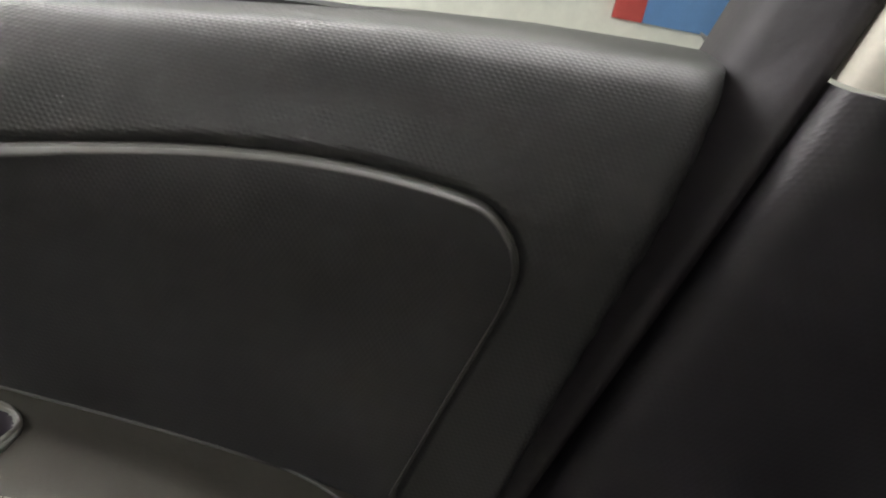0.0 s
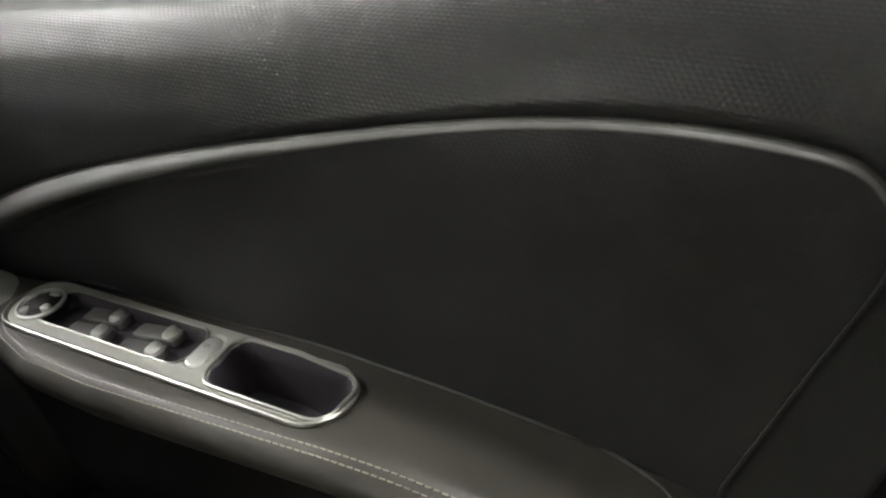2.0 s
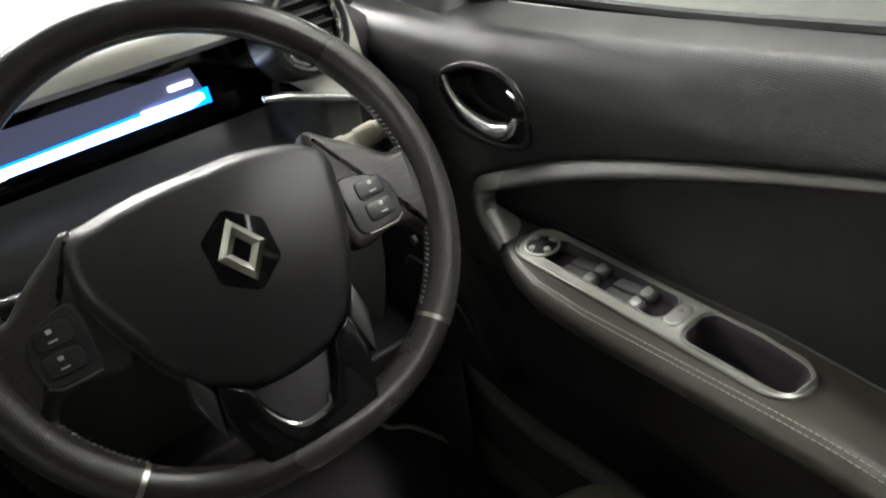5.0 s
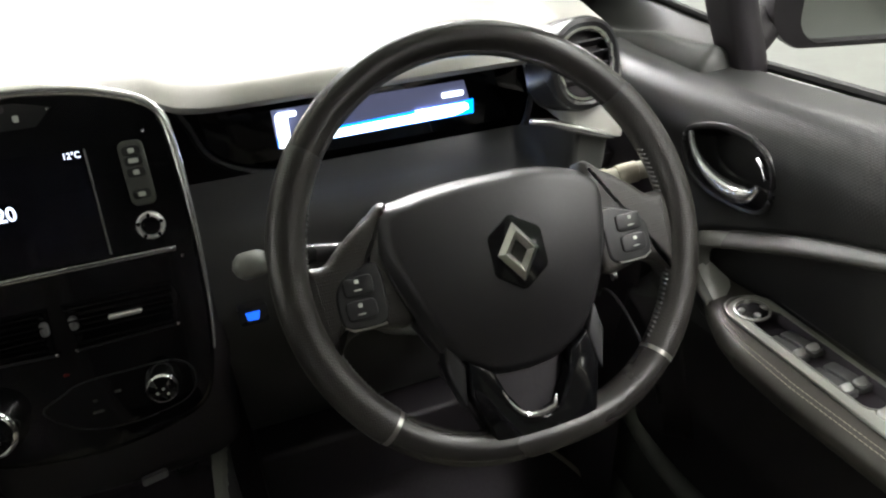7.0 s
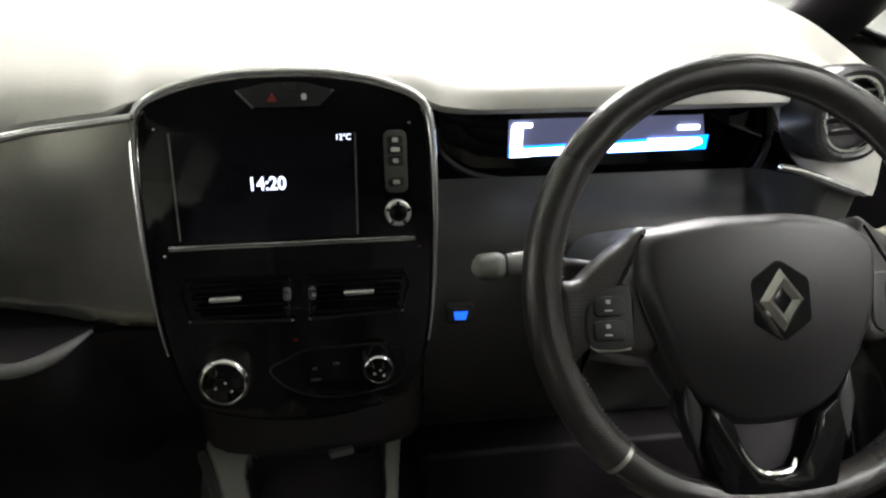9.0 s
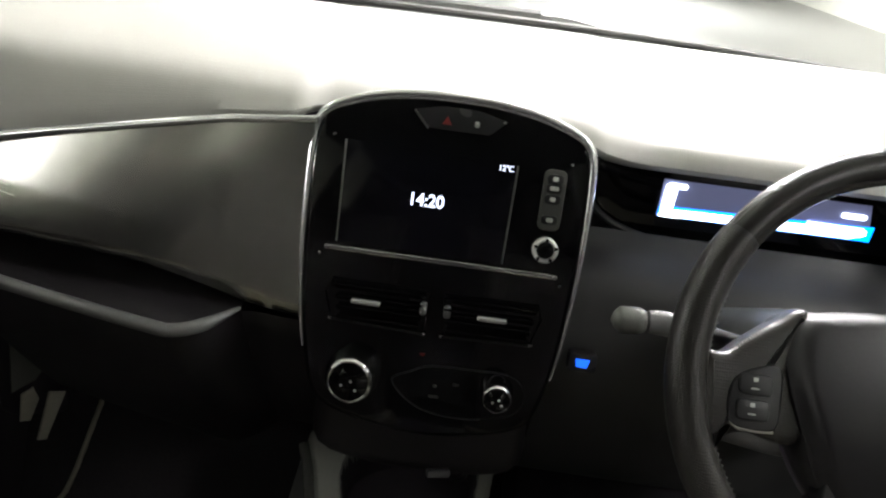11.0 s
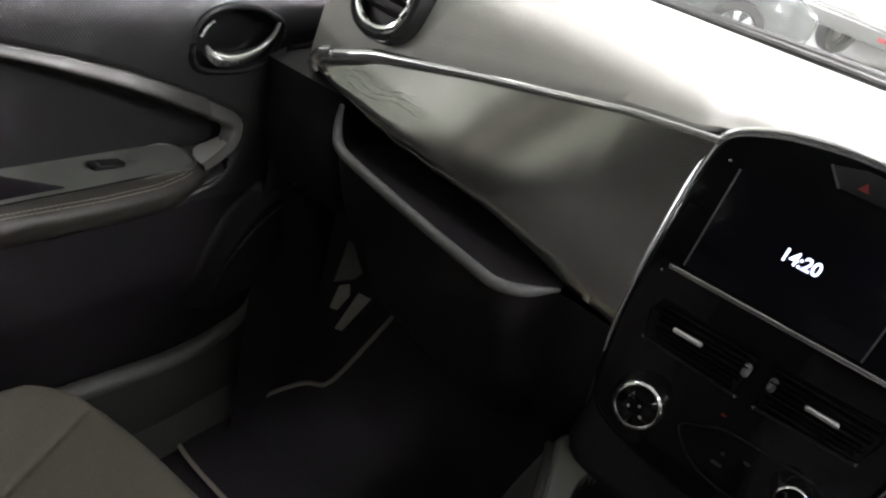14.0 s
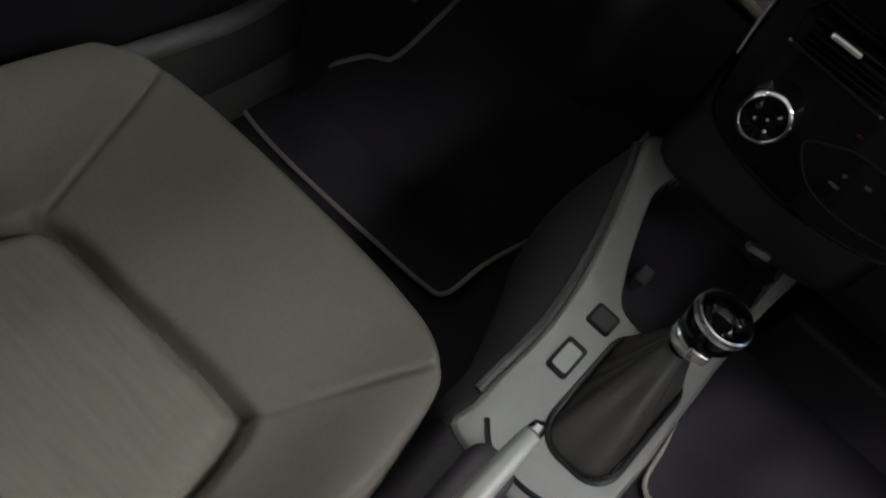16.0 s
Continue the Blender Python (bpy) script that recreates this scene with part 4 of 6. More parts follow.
def climate_knob(a, b, r, nm):
    k_ = part(nm, lathe(cf, a, b, [(r * 1.06, 0), (r * 1.06, 0.004), (r, 0.007), (r * 0.98, 0.015), (r * 0.94, 0.0205), (r * 0.86, 0.0236), (r * 0.80, 0.0246), (r * 0.76, 0.0240)], 40), M_CHROME, stack, "chrome-rimmed black rotary knob")
    part("knob_face", lathe(cf, a, b, [(r * 0.78, 0.0238), (r * 0.5, 0.0266), (r * 0.25, 0.0280), (0, 0.0284)], 28), M_PIANO, k_)
    for q, (da, db) in enumerate(((0.1, 0.1), (-0.25, -0.1), (0.3, -0.25))):
        part("icon", prism(cf, rrect(0.0024, 0.0024, 0.001, 2, a + da * r, b + db * r), 0.0265, 0.0284, 0.0003), M_ICON, k_)


climate_knob(-0.0685, -0.1190, 0.0245, "fan_knob")
climate_knob(0.0715, -0.1160, 0.0155, "heat_knob")
cl = spline([(-0.030, -0.120), (-0.012, -0.108), (0.006, -0.1005), (0.045, -0.099), (0.082, -0.0995), (0.098, -0.112), (0.097, -0.130), (0.080, -0.143), (0.035, -0.150), (-0.005, -0.143)], 70, True)
cp = part("climate_panel", prism(cf, cl, 0.0, 0.0012, 0.0006), M_PIANO, stack, "gloss black climate panel")
part("panel_line", tube(cf.at(*cl.T, 0.0008), 0.0009, 6, True), M_SATIN, cp)
for a, b, w in ((0.012, -0.120, 0.004), (0.032, -0.116, 0.006), (0.012, -0.131, 0.010)):
    part("icon", prism(cf, rrect(w, 0.0028, 0.001, 2, a, b), 0.0012, 0.0017, 0.0002), M_DASHGREY, cp)
part("warning_mark", prism(cf, rrect(0.005, 0.0025, 0.001, 2, -0.004, -0.090), 0.0, 0.0008, 0.0003), M_RED, stack)
part("lower_fairing", prism(Frame((0, 0.635, 0.72), (1, 0, 0), (0, 0.25, 1)), spline([(-0.128, 0.13), (0.128, 0.13), (0.122, 0.02), (0.10, -0.06), (-0.10, -0.06), (-0.122, 0.02)], 50, True), -0.05, 0.075, 0.02), M_BLACK, stack, "black lower fairing")

# lit blue key slot beside the stack
key = thing("lit_key_slot", (0.163, 0.585, 0.84), "small glowing blue light in black slot", "indicator light")
kf = Frame((0.163, 0.568, 0.8425), (1, 0, 0), (0, 0.2, 1))
part("slot", prism(kf, rrect(0.03, 0.02, 0.004), -0.012, 0.0, 0.001), M_SATIN, key)
part("light", prism(kf, [(-0.0075, 0.0045), (-0.006, -0.0045), (0.005, -0.0050), (0.0075, 0.0045)], 0.0, 0.001, 0.0004), material("lit_blue_key", (0.01, 0.10, 0.85), 0.4, emit=1.0, vary=0, blotch=0), key, "glowing blue mark")

# ---- steering wheel ----
wheel = thing("steering_wheel", (0.364, 0.396, 0.979), "black leather three-spoke steering wheel with airbag cover", "steering wheel")
wf = Frame((0.364, 0.396, 0.979), (1, 0, 0), (0, 0.563, 0.826))


def rim_at(deg):
    """Middle of the rim tube: a circle, flattened at its foot."""
    t = np.radians(np.asarray(deg, float))
    r = 0.1692 - 0.009 * np.exp(-(((np.degrees(t) % 360) - 270) / 24.0) ** 2)
    return r * np.cos(t), r * np.sin(t)


def rim_piece(name, d0, d1, mat, label, fat=1.0, n=60):
    deg = np.linspace(d0, d1, n)
    a, b = rim_at(deg)
    ring = []
    th = np.linspace(0, 2 * math.pi, 18, endpoint=False)
    for q, (x, y) in enumerate(zip(a, b)):
        l_ = math.hypot(x, y)
        dirn = np.array([x, y]) / l_
        g = fat
        ring.append(wf.at(x + dirn[0] * 0.0142 * g * np.cos(th), y + dirn[1] * 0.0142 * g * np.cos(th), 0.0150 * g * np.sin(th)))
    return part(name, Build().grid(np.array(ring), close_v=True), mat, wheel, label)


rim_piece("rim_top", 37.6, 144.4, M_RIM, "smooth upper rim", 1.0, 90)
rim_piece("rim_side", 145.6, 224.4, M_LEATHER, "grained leather side grip", 1.04, 70)
rim_piece("rim_side", -46.4, 36.4, M_LEATHER, "grained leather side grip", 1.04, 70)
rim_piece("rim_foot", 225.6, 312.4, M_RIM, "smooth lower rim", 1.0, 70)
for d in (37, 145, 225, 313):
    rim_piece("rim_joint", d - 0.7, d + 0.7, M_SILVER if d in (225, 313) else M_SATIN, "thin joint ring", 1.01, 3)
st = Build()
for d in np.r_[np.arange(-44, 20, 1.6), np.arange(160, 225, 1.6)]:
    a, b = rim_at(d)
    k = 1 - 0.0140 / 0.1692
    a2, b2 = rim_at(d + 0.7)
    tube([wf.at(a * k * 0.995, b * k * 0.995, 0.0045), wf.at(a2 * k * 0.995, b2 * k * 0.995, -0.002)], 0.0009, 5, b=st)
tagged(part("stitching", st, M_SILL, wheel, "grey cross stitches on the inner rim"), kind="stuff")
hub = spline([(-0.097, 0.043), (-0.075, 0.050), (-0.036, 0.0545), (0.0, 0.055), (0.036, 0.0545), (0.075, 0.046), (0.096, 0.032), (0.092, 0.004), (0.083, -0.030), (0.066, -0.072), (0.048, -0.098), (0.020, -0.109), (-0.020, -0.109), (-0.048, -0.098), (-0.070, -0.072), (-0.090, -0.028), (-0.100, 0.008)], 100, True)
hm = np.array((0.0, -0.025))
rows = [wf.at(*hub.T, -0.030)]
for k in np.r_[1.0, 0.996, 0.985, 0.965, 0.94, np.linspace(0.90, 0.02, 20)]:
    q = hm + (hub - hm) * k
    rows.append(wf.at(q[:, 0], q[:, 1], 0.0285 - 0.0090 * (q[:, 0] / 0.1) ** 2 - 0.0180 * ((q[:, 1] + 0.011) / 0.075) ** 2 - 0.011 * smooth(0.86, 1.0, k) ** 2))
part("airbag_cover", Build().grid(np.stack(rows), close_v=True, flip=True).cap(rows[-1]), M_AIRBAG, wheel, "matt dark airbag cover", sharp=70)
part("cover_base", prism(wf, hub * 0.99, -0.04, -0.016, 0.004), M_LOW, wheel)
hexa = np.array([(0.0025 + 0.0265 * math.sin(t), -0.011 + 0.0305 * math.cos(t)) for t in np.linspace(0, 2 * math.pi, 6, endpoint=False)])
badge = part("badge_well", prism(wf, [tuple(hexa[i] + (hexa[(i + 1) % 6] - hexa[i]) * k) for i in range(6) for k in (0.08, 0.5, 0.92)][::-1], 0.0235, 0.0285, 0.0012), M_PIANO, wheel, "gloss black badge well")
# plain diamond plate
dc, dw, dh = np.array((0.0025, -0.011)), 0.0175, 0.0235
out_ = np.array([(0, dh), (-dw, 0), (0, -dh), (dw, 0)]) + dc
inn_ = np.array([(0, dh * 0.42), (-dw * 0.42, 0), (0, -dh * 0.42), (dw * 0.42, 0)]) + dc
rid = (out_ + inn_) / 2
b = Build()
b.grid(np.stack([wf.at(*out_.T, 0.0284), wf.at(*rid.T, 0.0330), wf.at(*inn_.T, 0.0292)]), close_v=True, flip=True)
part("badge", b, M_SILVER, badge, "plain chrome diamond plate", smooth=False)
for s_ in (-1, 1):
    sp = spline([(0.084, 0.046), (0.106, 0.039), (0.127, 0.0245), (0.142, 0.0120), (0.158, 0.0100), (0.163, -0.022), (0.154, -0.064), (0.146, -0.062), (0.138, -0.049), (0.122, -0.0435), (0.082, -0.0420)], 70, True)
    spoke = part("side_spoke", prism(wf, [(s_ * a, b_) for a, b_ in sp], -0.016, 0.0065, 0.0085), M_LEATHER, wheel, "leather side spoke with a thumb rest")
    o_, w_ = (0.0, 1.0) if s_ < 0 else (-0.008, 1.12)
    pad = spline([(s_ * (0.139 + o_ - w_ * (0.139 - a)), b_) for a, b_ in ((0.104, 0.0055), (0.122, 0.0035), (0.1345, -0.0040), (0.1395, -0.0160), (0.1385, -0.0345), (0.132, -0.0400), (0.106, -0.0395), (0.102, -0.0200))], 48, True)
    pp = part("button_pad", prism(wf, pad, 0.002, 0.0085, 0.0022), M_SATIN, spoke, "black button pad")
    for a_, b_ in ((0.1215, -0.0085), (0.1225, -0.0265)):
        bt = part("button", prism(wf, rrect(0.0235, 0.0150, 0.004, 4, s_ * (a_ + o_), b_), 0.0085, 0.0102, 0.0012, dome=0.0006), M_SATIN, pp)
        for q, (wi, hi) in zip((-0.0035, 0.0030), ((0.0034, 0.0030), (0.0060, 0.0012))):
            part("icon", prism(wf, rrect(wi, hi, 0.0005, 3, s_ * (a_ + o_ + 0.001), b_ - q), 0.0104, 0.0110, 0.0002), M_ICON, bt)
    part("pad_edge", tube(wf.at(s_ * (np.array([0.106, 0.118, 0.131, 0.1375]) + o_), np.array([-0.0405, -0.0412, -0.0410, -0.0370]), 0.0070), 0.0012, 6), M_SILVER, pp, "thin silver edge")
    part("spoke_wing", prism(wf, [(s_ * 0.052, -0.090), (s_ * 0.066, -0.066), (s_ * 0.070, -0.090), (s_ * 0.060, -0.122)], -0.012, 0.008, 0.004), M_SATIN, wheel)
leg = [(0.052, -0.086), (0.056, -0.112), (0.044, -0.155), (0.024, -0.166), (-0.024, -0.166), (-0.044, -0.155), (-0.056, -0.112), (-0.052, -0.086),
       (-0.034, -0.098), (-0.027, -0.118), (-0.014, -0.138), (0.0, -0.142), (0.014, -0.138), (0.027, -0.118), (0.034, -0.098)]
foot = part("foot_spoke", prism(wf, leg, -0.012, 0.0130, 0.003), M_PIANO, wheel, "gloss black lower spoke")
# added sheet in place of the dark opening between the legs
part("foot_backing", prism(wf, spline([(0.060, -0.080), (0.052, -0.120), (0.036, -0.156), (-0.036, -0.156), (-0.056, -0.120), (-0.064, -0.080)], 40, True), -0.016, -0.006, 0.003), M_BLACK, foot, "added black sheet that keeps the lower spoke's opening dark")
ca = spline([(-0.034, -0.106), (-0.027, -0.124), (-0.017, -0.1365), (-0.004, -0.1395), (0.008, -0.1375), (0.013, -0.129)], 30)
part("spoke_inlay", tube(wf.at(*ca.T, 0.0120), np.interp(np.linspace(0, 1, 30), [0, 0.5, 0.8, 1], [0.0006, 0.0022, 0.0032, 0.0010]), 8), M_CHROME, foot, "chrome inlay of the lower spoke")
# column and stalks
col = thing("steering_column", (0.364, 0.52, 0.92), "dark steering column cover with two control stalks", "steering column")
b = Build()
rows = []
for c, w, h in ((-0.030, 0.060, 0.050), (-0.06, 0.075, 0.060), (-0.12, 0.085, 0.065), (-0.24, 0.085, 0.070)):
    rows.append(wf.at(*(rrect(2 * w, 2 * h, 0.035, 6, 0.0, -0.005)).T, c))
b.grid(np.stack(rows), close_v=True)
b.cap(rows[0])
part("column_cover", b, M_SILL, col, "dark grey column cover", sharp=60)
st1 = spline([(0.290, 0.462, 0.952), (0.250, 0.468, 0.956), (0.215, 0.474, 0.960)], 16)
lever = part("left_stalk", tube(st1, np.interp(np.linspace(0, 1, 16), [0, 1], [0.010, 0.0085]), 12), M_SATIN, col, "black control stalk")
part("stalk_tip", tube(spline([(0.214, 0.474, 0.960), (0.200, 0.4755, 0.961), (0.186, 0.476, 0.9605)], 10), [0.0095, 0.0105, 0.0108, 0.0108, 0.0108, 0.0108, 0.0105, 0.0105, 0.0100, 0.0095], 14), M_SILL, lever, "ribbed grey switch ring")
part("stalk_end", tube(spline([(0.184, 0.476, 0.960), (0.172, 0.477, 0.959), (0.158, 0.478, 0.957)], 12), np.interp(np.linspace(0, 1, 12), [0, 0.2, 0.8, 1], [0.0090, 0.0118, 0.0118, 0.007]), 14), M_SAIL, lever, "rounded grey stalk end")
st2 = spline([(0.440, 0.462, 0.970), (0.480, 0.450, 0.982), (0.530, 0.438, 0.992)], 16)
lever = part("right_stalk", tube(st2, 0.0085, 12), M_BEIGE, col, "pale control stalk")
part("stalk_ring", tube(spline([(0.505, 0.444, 0.987), (0.514, 0.442, 0.989), (0.522, 0.440, 0.9905)], 8), 0.0100, 14), M_PIPING, lever)
part("stalk_ring", tube(spline([(0.480, 0.450, 0.982), (0.488, 0.448, 0.984), (0.495, 0.446, 0.9855)], 8), 0.0100, 14), M_PIPING, lever)

# ---- console ----
con = thing("centre_console", (0, 0.35, 0.25), "grey painted centre console with cup holder and switches", "car console")


kf2 = Frame((0, 0.5, 0.62), (1, 0, 0), (0, 1, 0.3))
cy = lambda y: (np.asarray(y) - 0.5) * math.sqrt(1.09)
plate = [(-0.134, 0.612), (-0.118, 0.560), (-0.096, 0.490), (-0.081, 0.430), (-0.072, 0.360), (-0.075, 0.262), (-0.066, 0.222), (0.080, 0.222), (0.095, 0.30), (0.092, 0.400), (0.090, 0.520), (0.10, 0.62), (0.09, 0.66), (-0.02, 0.66), (-0.09, 0.635)]
pl = spline([(a, cy(b_)) for a, b_ in plate], 140, True)
hole = spline([(a, cy(b_)) for a, b_ in [(-0.086, 0.566), (-0.068, 0.510), (-0.046, 0.462), (-0.022, 0.432), (0.03, 0.432), (0.068, 0.47), (0.078, 0.56), (0.07, 0.62), (-0.02, 0.622), (-0.072, 0.60)]], 80, True)
ga, gb = np.meshgrid(np.linspace(-0.14, 0.11, 150), np.linspace(cy(0.21), cy(0.67), 260), indexing="ij")
inside, cup = sd_poly(ga, gb, pl), sd_poly(ga, gb, hole)
boot = sd_poly(ga, gb, rrect(0.082, 0.150, 0.030, 6, 0.034, float(cy(0.350))))
gh = -0.006 * smooth(0.006, 0.0, inside) - 0.075 * smooth(0, 0.006, cup) - 0.012 * smooth(0, 0.004, boot)
pts = kf2.at(ga, gb, gh)
md = lambda a: (a[:-1, :-1] + a[1:, 1:]) / 2
keep = md(inside) > 0
dk = (md(cup) > 0.0015) | (md(boot) > 0.0015)
part("console_plate", Build().grid(pts, mask=keep & ~dk), M_GREYPAINT, con, "grey metallic painted plate", sharp=60)
part("cup_well", Build().grid(pts, mask=keep & dk), M_LOW, con, "black cup holder well")
side_rows = []
for t in np.linspace(0, 1, 8):
    q = kf2.at(pl[:, 0] * (1 + 0.22 * t), pl[:, 1], -0.004)
    q[:, 2] -= 0.37 * t
    q[:, 0] -= 0.02 * math.sin(t * 3.1)
    side_rows.append(q)
part("console_side", Build().grid(np.stack(side_rows), close_v=True), M_SILL, con, "dark grey console side")
lp = pl[(pl[:, 0] < -0.05) & (pl[:, 1] > cy(0.27)) & (pl[:, 1] < cy(0.60))]
lp = lp[np.argsort(lp[:, 1])]
q = kf2.at(lp[:, 0] - 0.006, lp[:, 1], -0.006)
part("side_strip", tube(q, 0.0065, 8), M_DASHGREY, con, "rounded dark edge strip")
for a, y0, w, h, lab, mat in ((-0.034, 0.410, 0.030, 0.027, "square dark switch", M_SATIN), (-0.036, 0.354, 0.026, 0.042, "switch with a pale symbol", M_SATIN)):
    sw = part("console_switch", prism(kf2, rrect(w, h, 0.004, 4, a, float(cy(y0))), -0.002, 0.0030, 0.0015), mat, con, lab)
    part("switch_face", prism(kf2, rrect(w * 0.72, h * 0.72, 0.003, 4, a, float(cy(y0))), 0.003, 0.0045, 0.001), M_ICON if h > 0.03 else M_DASHGREY, sw)
bc = (0.034, float(cy(0.350)))
gt = part("boot_frame", tube(kf2.at(*rrect(0.086, 0.154, 0.031, 8, *bc).T, 0.0005), 0.0035, 8, True), M_SATIN, con, "black boot frame")
# gear lever with folded boot
gear = thing("gear_lever", (0.034, 0.36, 0.58), "chrome and gloss black gear selector on soft boot", "gear lever")
rows = []
for t, sc, c in ((0, 1.0, -0.008), (0.15, 0.90, 0.004), (0.35, 0.70, 0.016), (0.6, 0.48, 0.032), (0.85, 0.26, 0.044), (1, 0.18, 0.052)):
    o = spline(rrect(0.080, 0.146, 0.028, 10, 0, 0), 120, True)
    wob = 1 + 0.13 * np.sin(np.arctan2(o[:, 1], o[:, 0]) * 9 + t * 2) * (1 - t) * min(1, 4 * t)
    o = o * (sc * wob)[:, None] + np.array(bc) + np.array((0.0, 0.105 * t))
    rows.append(kf2.at(o[:, 0], o[:, 1], c))
part("boot", Build().grid(np.stack(rows), close_v=True, flip=True), M_ARM, gear, "folded grey vinyl boot", sharp=180)
kb = Frame((0.034, 0.409, 0.668), (1, 0.3, -0.05), (-0.3, 1, -0.10))
gk = part("knob", lathe(kb, 0, 0, [(0.012, -0.02), (0.013, 0.0), (0.024, 0.012), (0.0295, 0.024), (0.0300, 0.036), (0.0285, 0.046), (0.0235, 0.055), (0.013, 0.061), (0, 0.063)], 32), M_PIANO, gear, "gloss black round knob")
part("knob_ring", lathe(kb, 0, 0, [(0.0290, 0.040), (0.0308, 0.0415), (0.0306, 0.0450), (0.0290, 0.0485), (0.0270, 0.0490)], 32), M_TRIM, gk, "chrome ring")
part("knob_collar", lathe(kb, 0, 0, [(0.0135, -0.010), (0.0215, -0.006), (0.0240, 0.001), (0.0235, 0.008), (0.020, 0.011)], 24), M_TRIM, gk, "chrome collar")
part("release_button", prism(kb, rrect(0.020, 0.010, 0.004, 4, 0.0, -0.027), 0.008, 0.020, 0.003), M_CHROME, gk)
# parking brake
brake = thing("parking_brake", (-0.02, 0.2, 0.50), "grey grip parking brake lever with chrome button", "parking brake")
path = spline([(-0.024, 0.005, 0.540), (-0.025, 0.10, 0.574), (-0.022, 0.18, 0.597), (-0.020, 0.245, 0.611)], 24)
part("grip", tube(path, np.interp(np.linspace(0, 1, 24), [0, 0.5, 0.9, 1], [0.0145, 0.0135, 0.0115, 0.0095]), 14), M_GREYPAINT, brake, "satin grey grip")
part("button", tube(spline([(-0.020, 0.247, 0.6115), (-0.0195, 0.254, 0.613), (-0.019, 0.260, 0.6145)], 8), [0.009, 0.0088, 0.0085, 0.0085, 0.008, 0.0075, 0.006, 0.004], 14), M_CHROME, brake, "chrome release button")
part("slot_gaiter", prism(Frame((-0.022, 0.12, 0.515), (1, 0, 0), (0, 1, 0.15)), rrect(0.055, 0.24, 0.02), -0.02, 0.03, 0.012), M_LOW, brake)
part("slot_ring", tube([kf2.at(a, float(cy(b_)), 0.001) for a, b_ in spline([(-0.055, 0.255), (-0.030, 0.236), (0.02, 0.232), (0.065, 0.245)], 24)], 0.003, 8), M_SATIN, con)
tun = []
for y in np.linspace(-0.45, 0.24, 12):
    z = 0.515 + 0.02 * math.sin(y * 4)
    tun.append([(-0.105, y, 0.25), (-0.095, y, z - 0.05), (-0.08, y, z - 0.008), (-0.065, y, z), (0.065, y, z), (0.08, y, z - 0.008), (0.095, y, z - 0.05), (0.105, y, 0.25)])
part("rear_tunnel", Build().grid(np.array(tun)), M_LOW, con, "black rear tunnel", sharp=60)
sock = part("power_socket", lathe(kf2, 0.052, float(cy(0.585)), [(0.014, 0.0), (0.013, 0.004), (0.010, 0.004), (0.009, -0.004)], 20), M_SATIN, con)
part("socket_tab", prism(Frame((0.030, 0.525, 0.700), (1, 0.2, 0), (0, 0.6, 1)), rrect(0.026, 0.008, 0.003), -0.01, 0.002, 0.002), M_SILL, con, "grey plastic tab")
part("coin_clip", prism(kf2, rrect(0.016, 0.024, 0.003, 3, -0.028, float(cy(0.500))), -0.07, -0.045, 0.003), M_SILL, con)

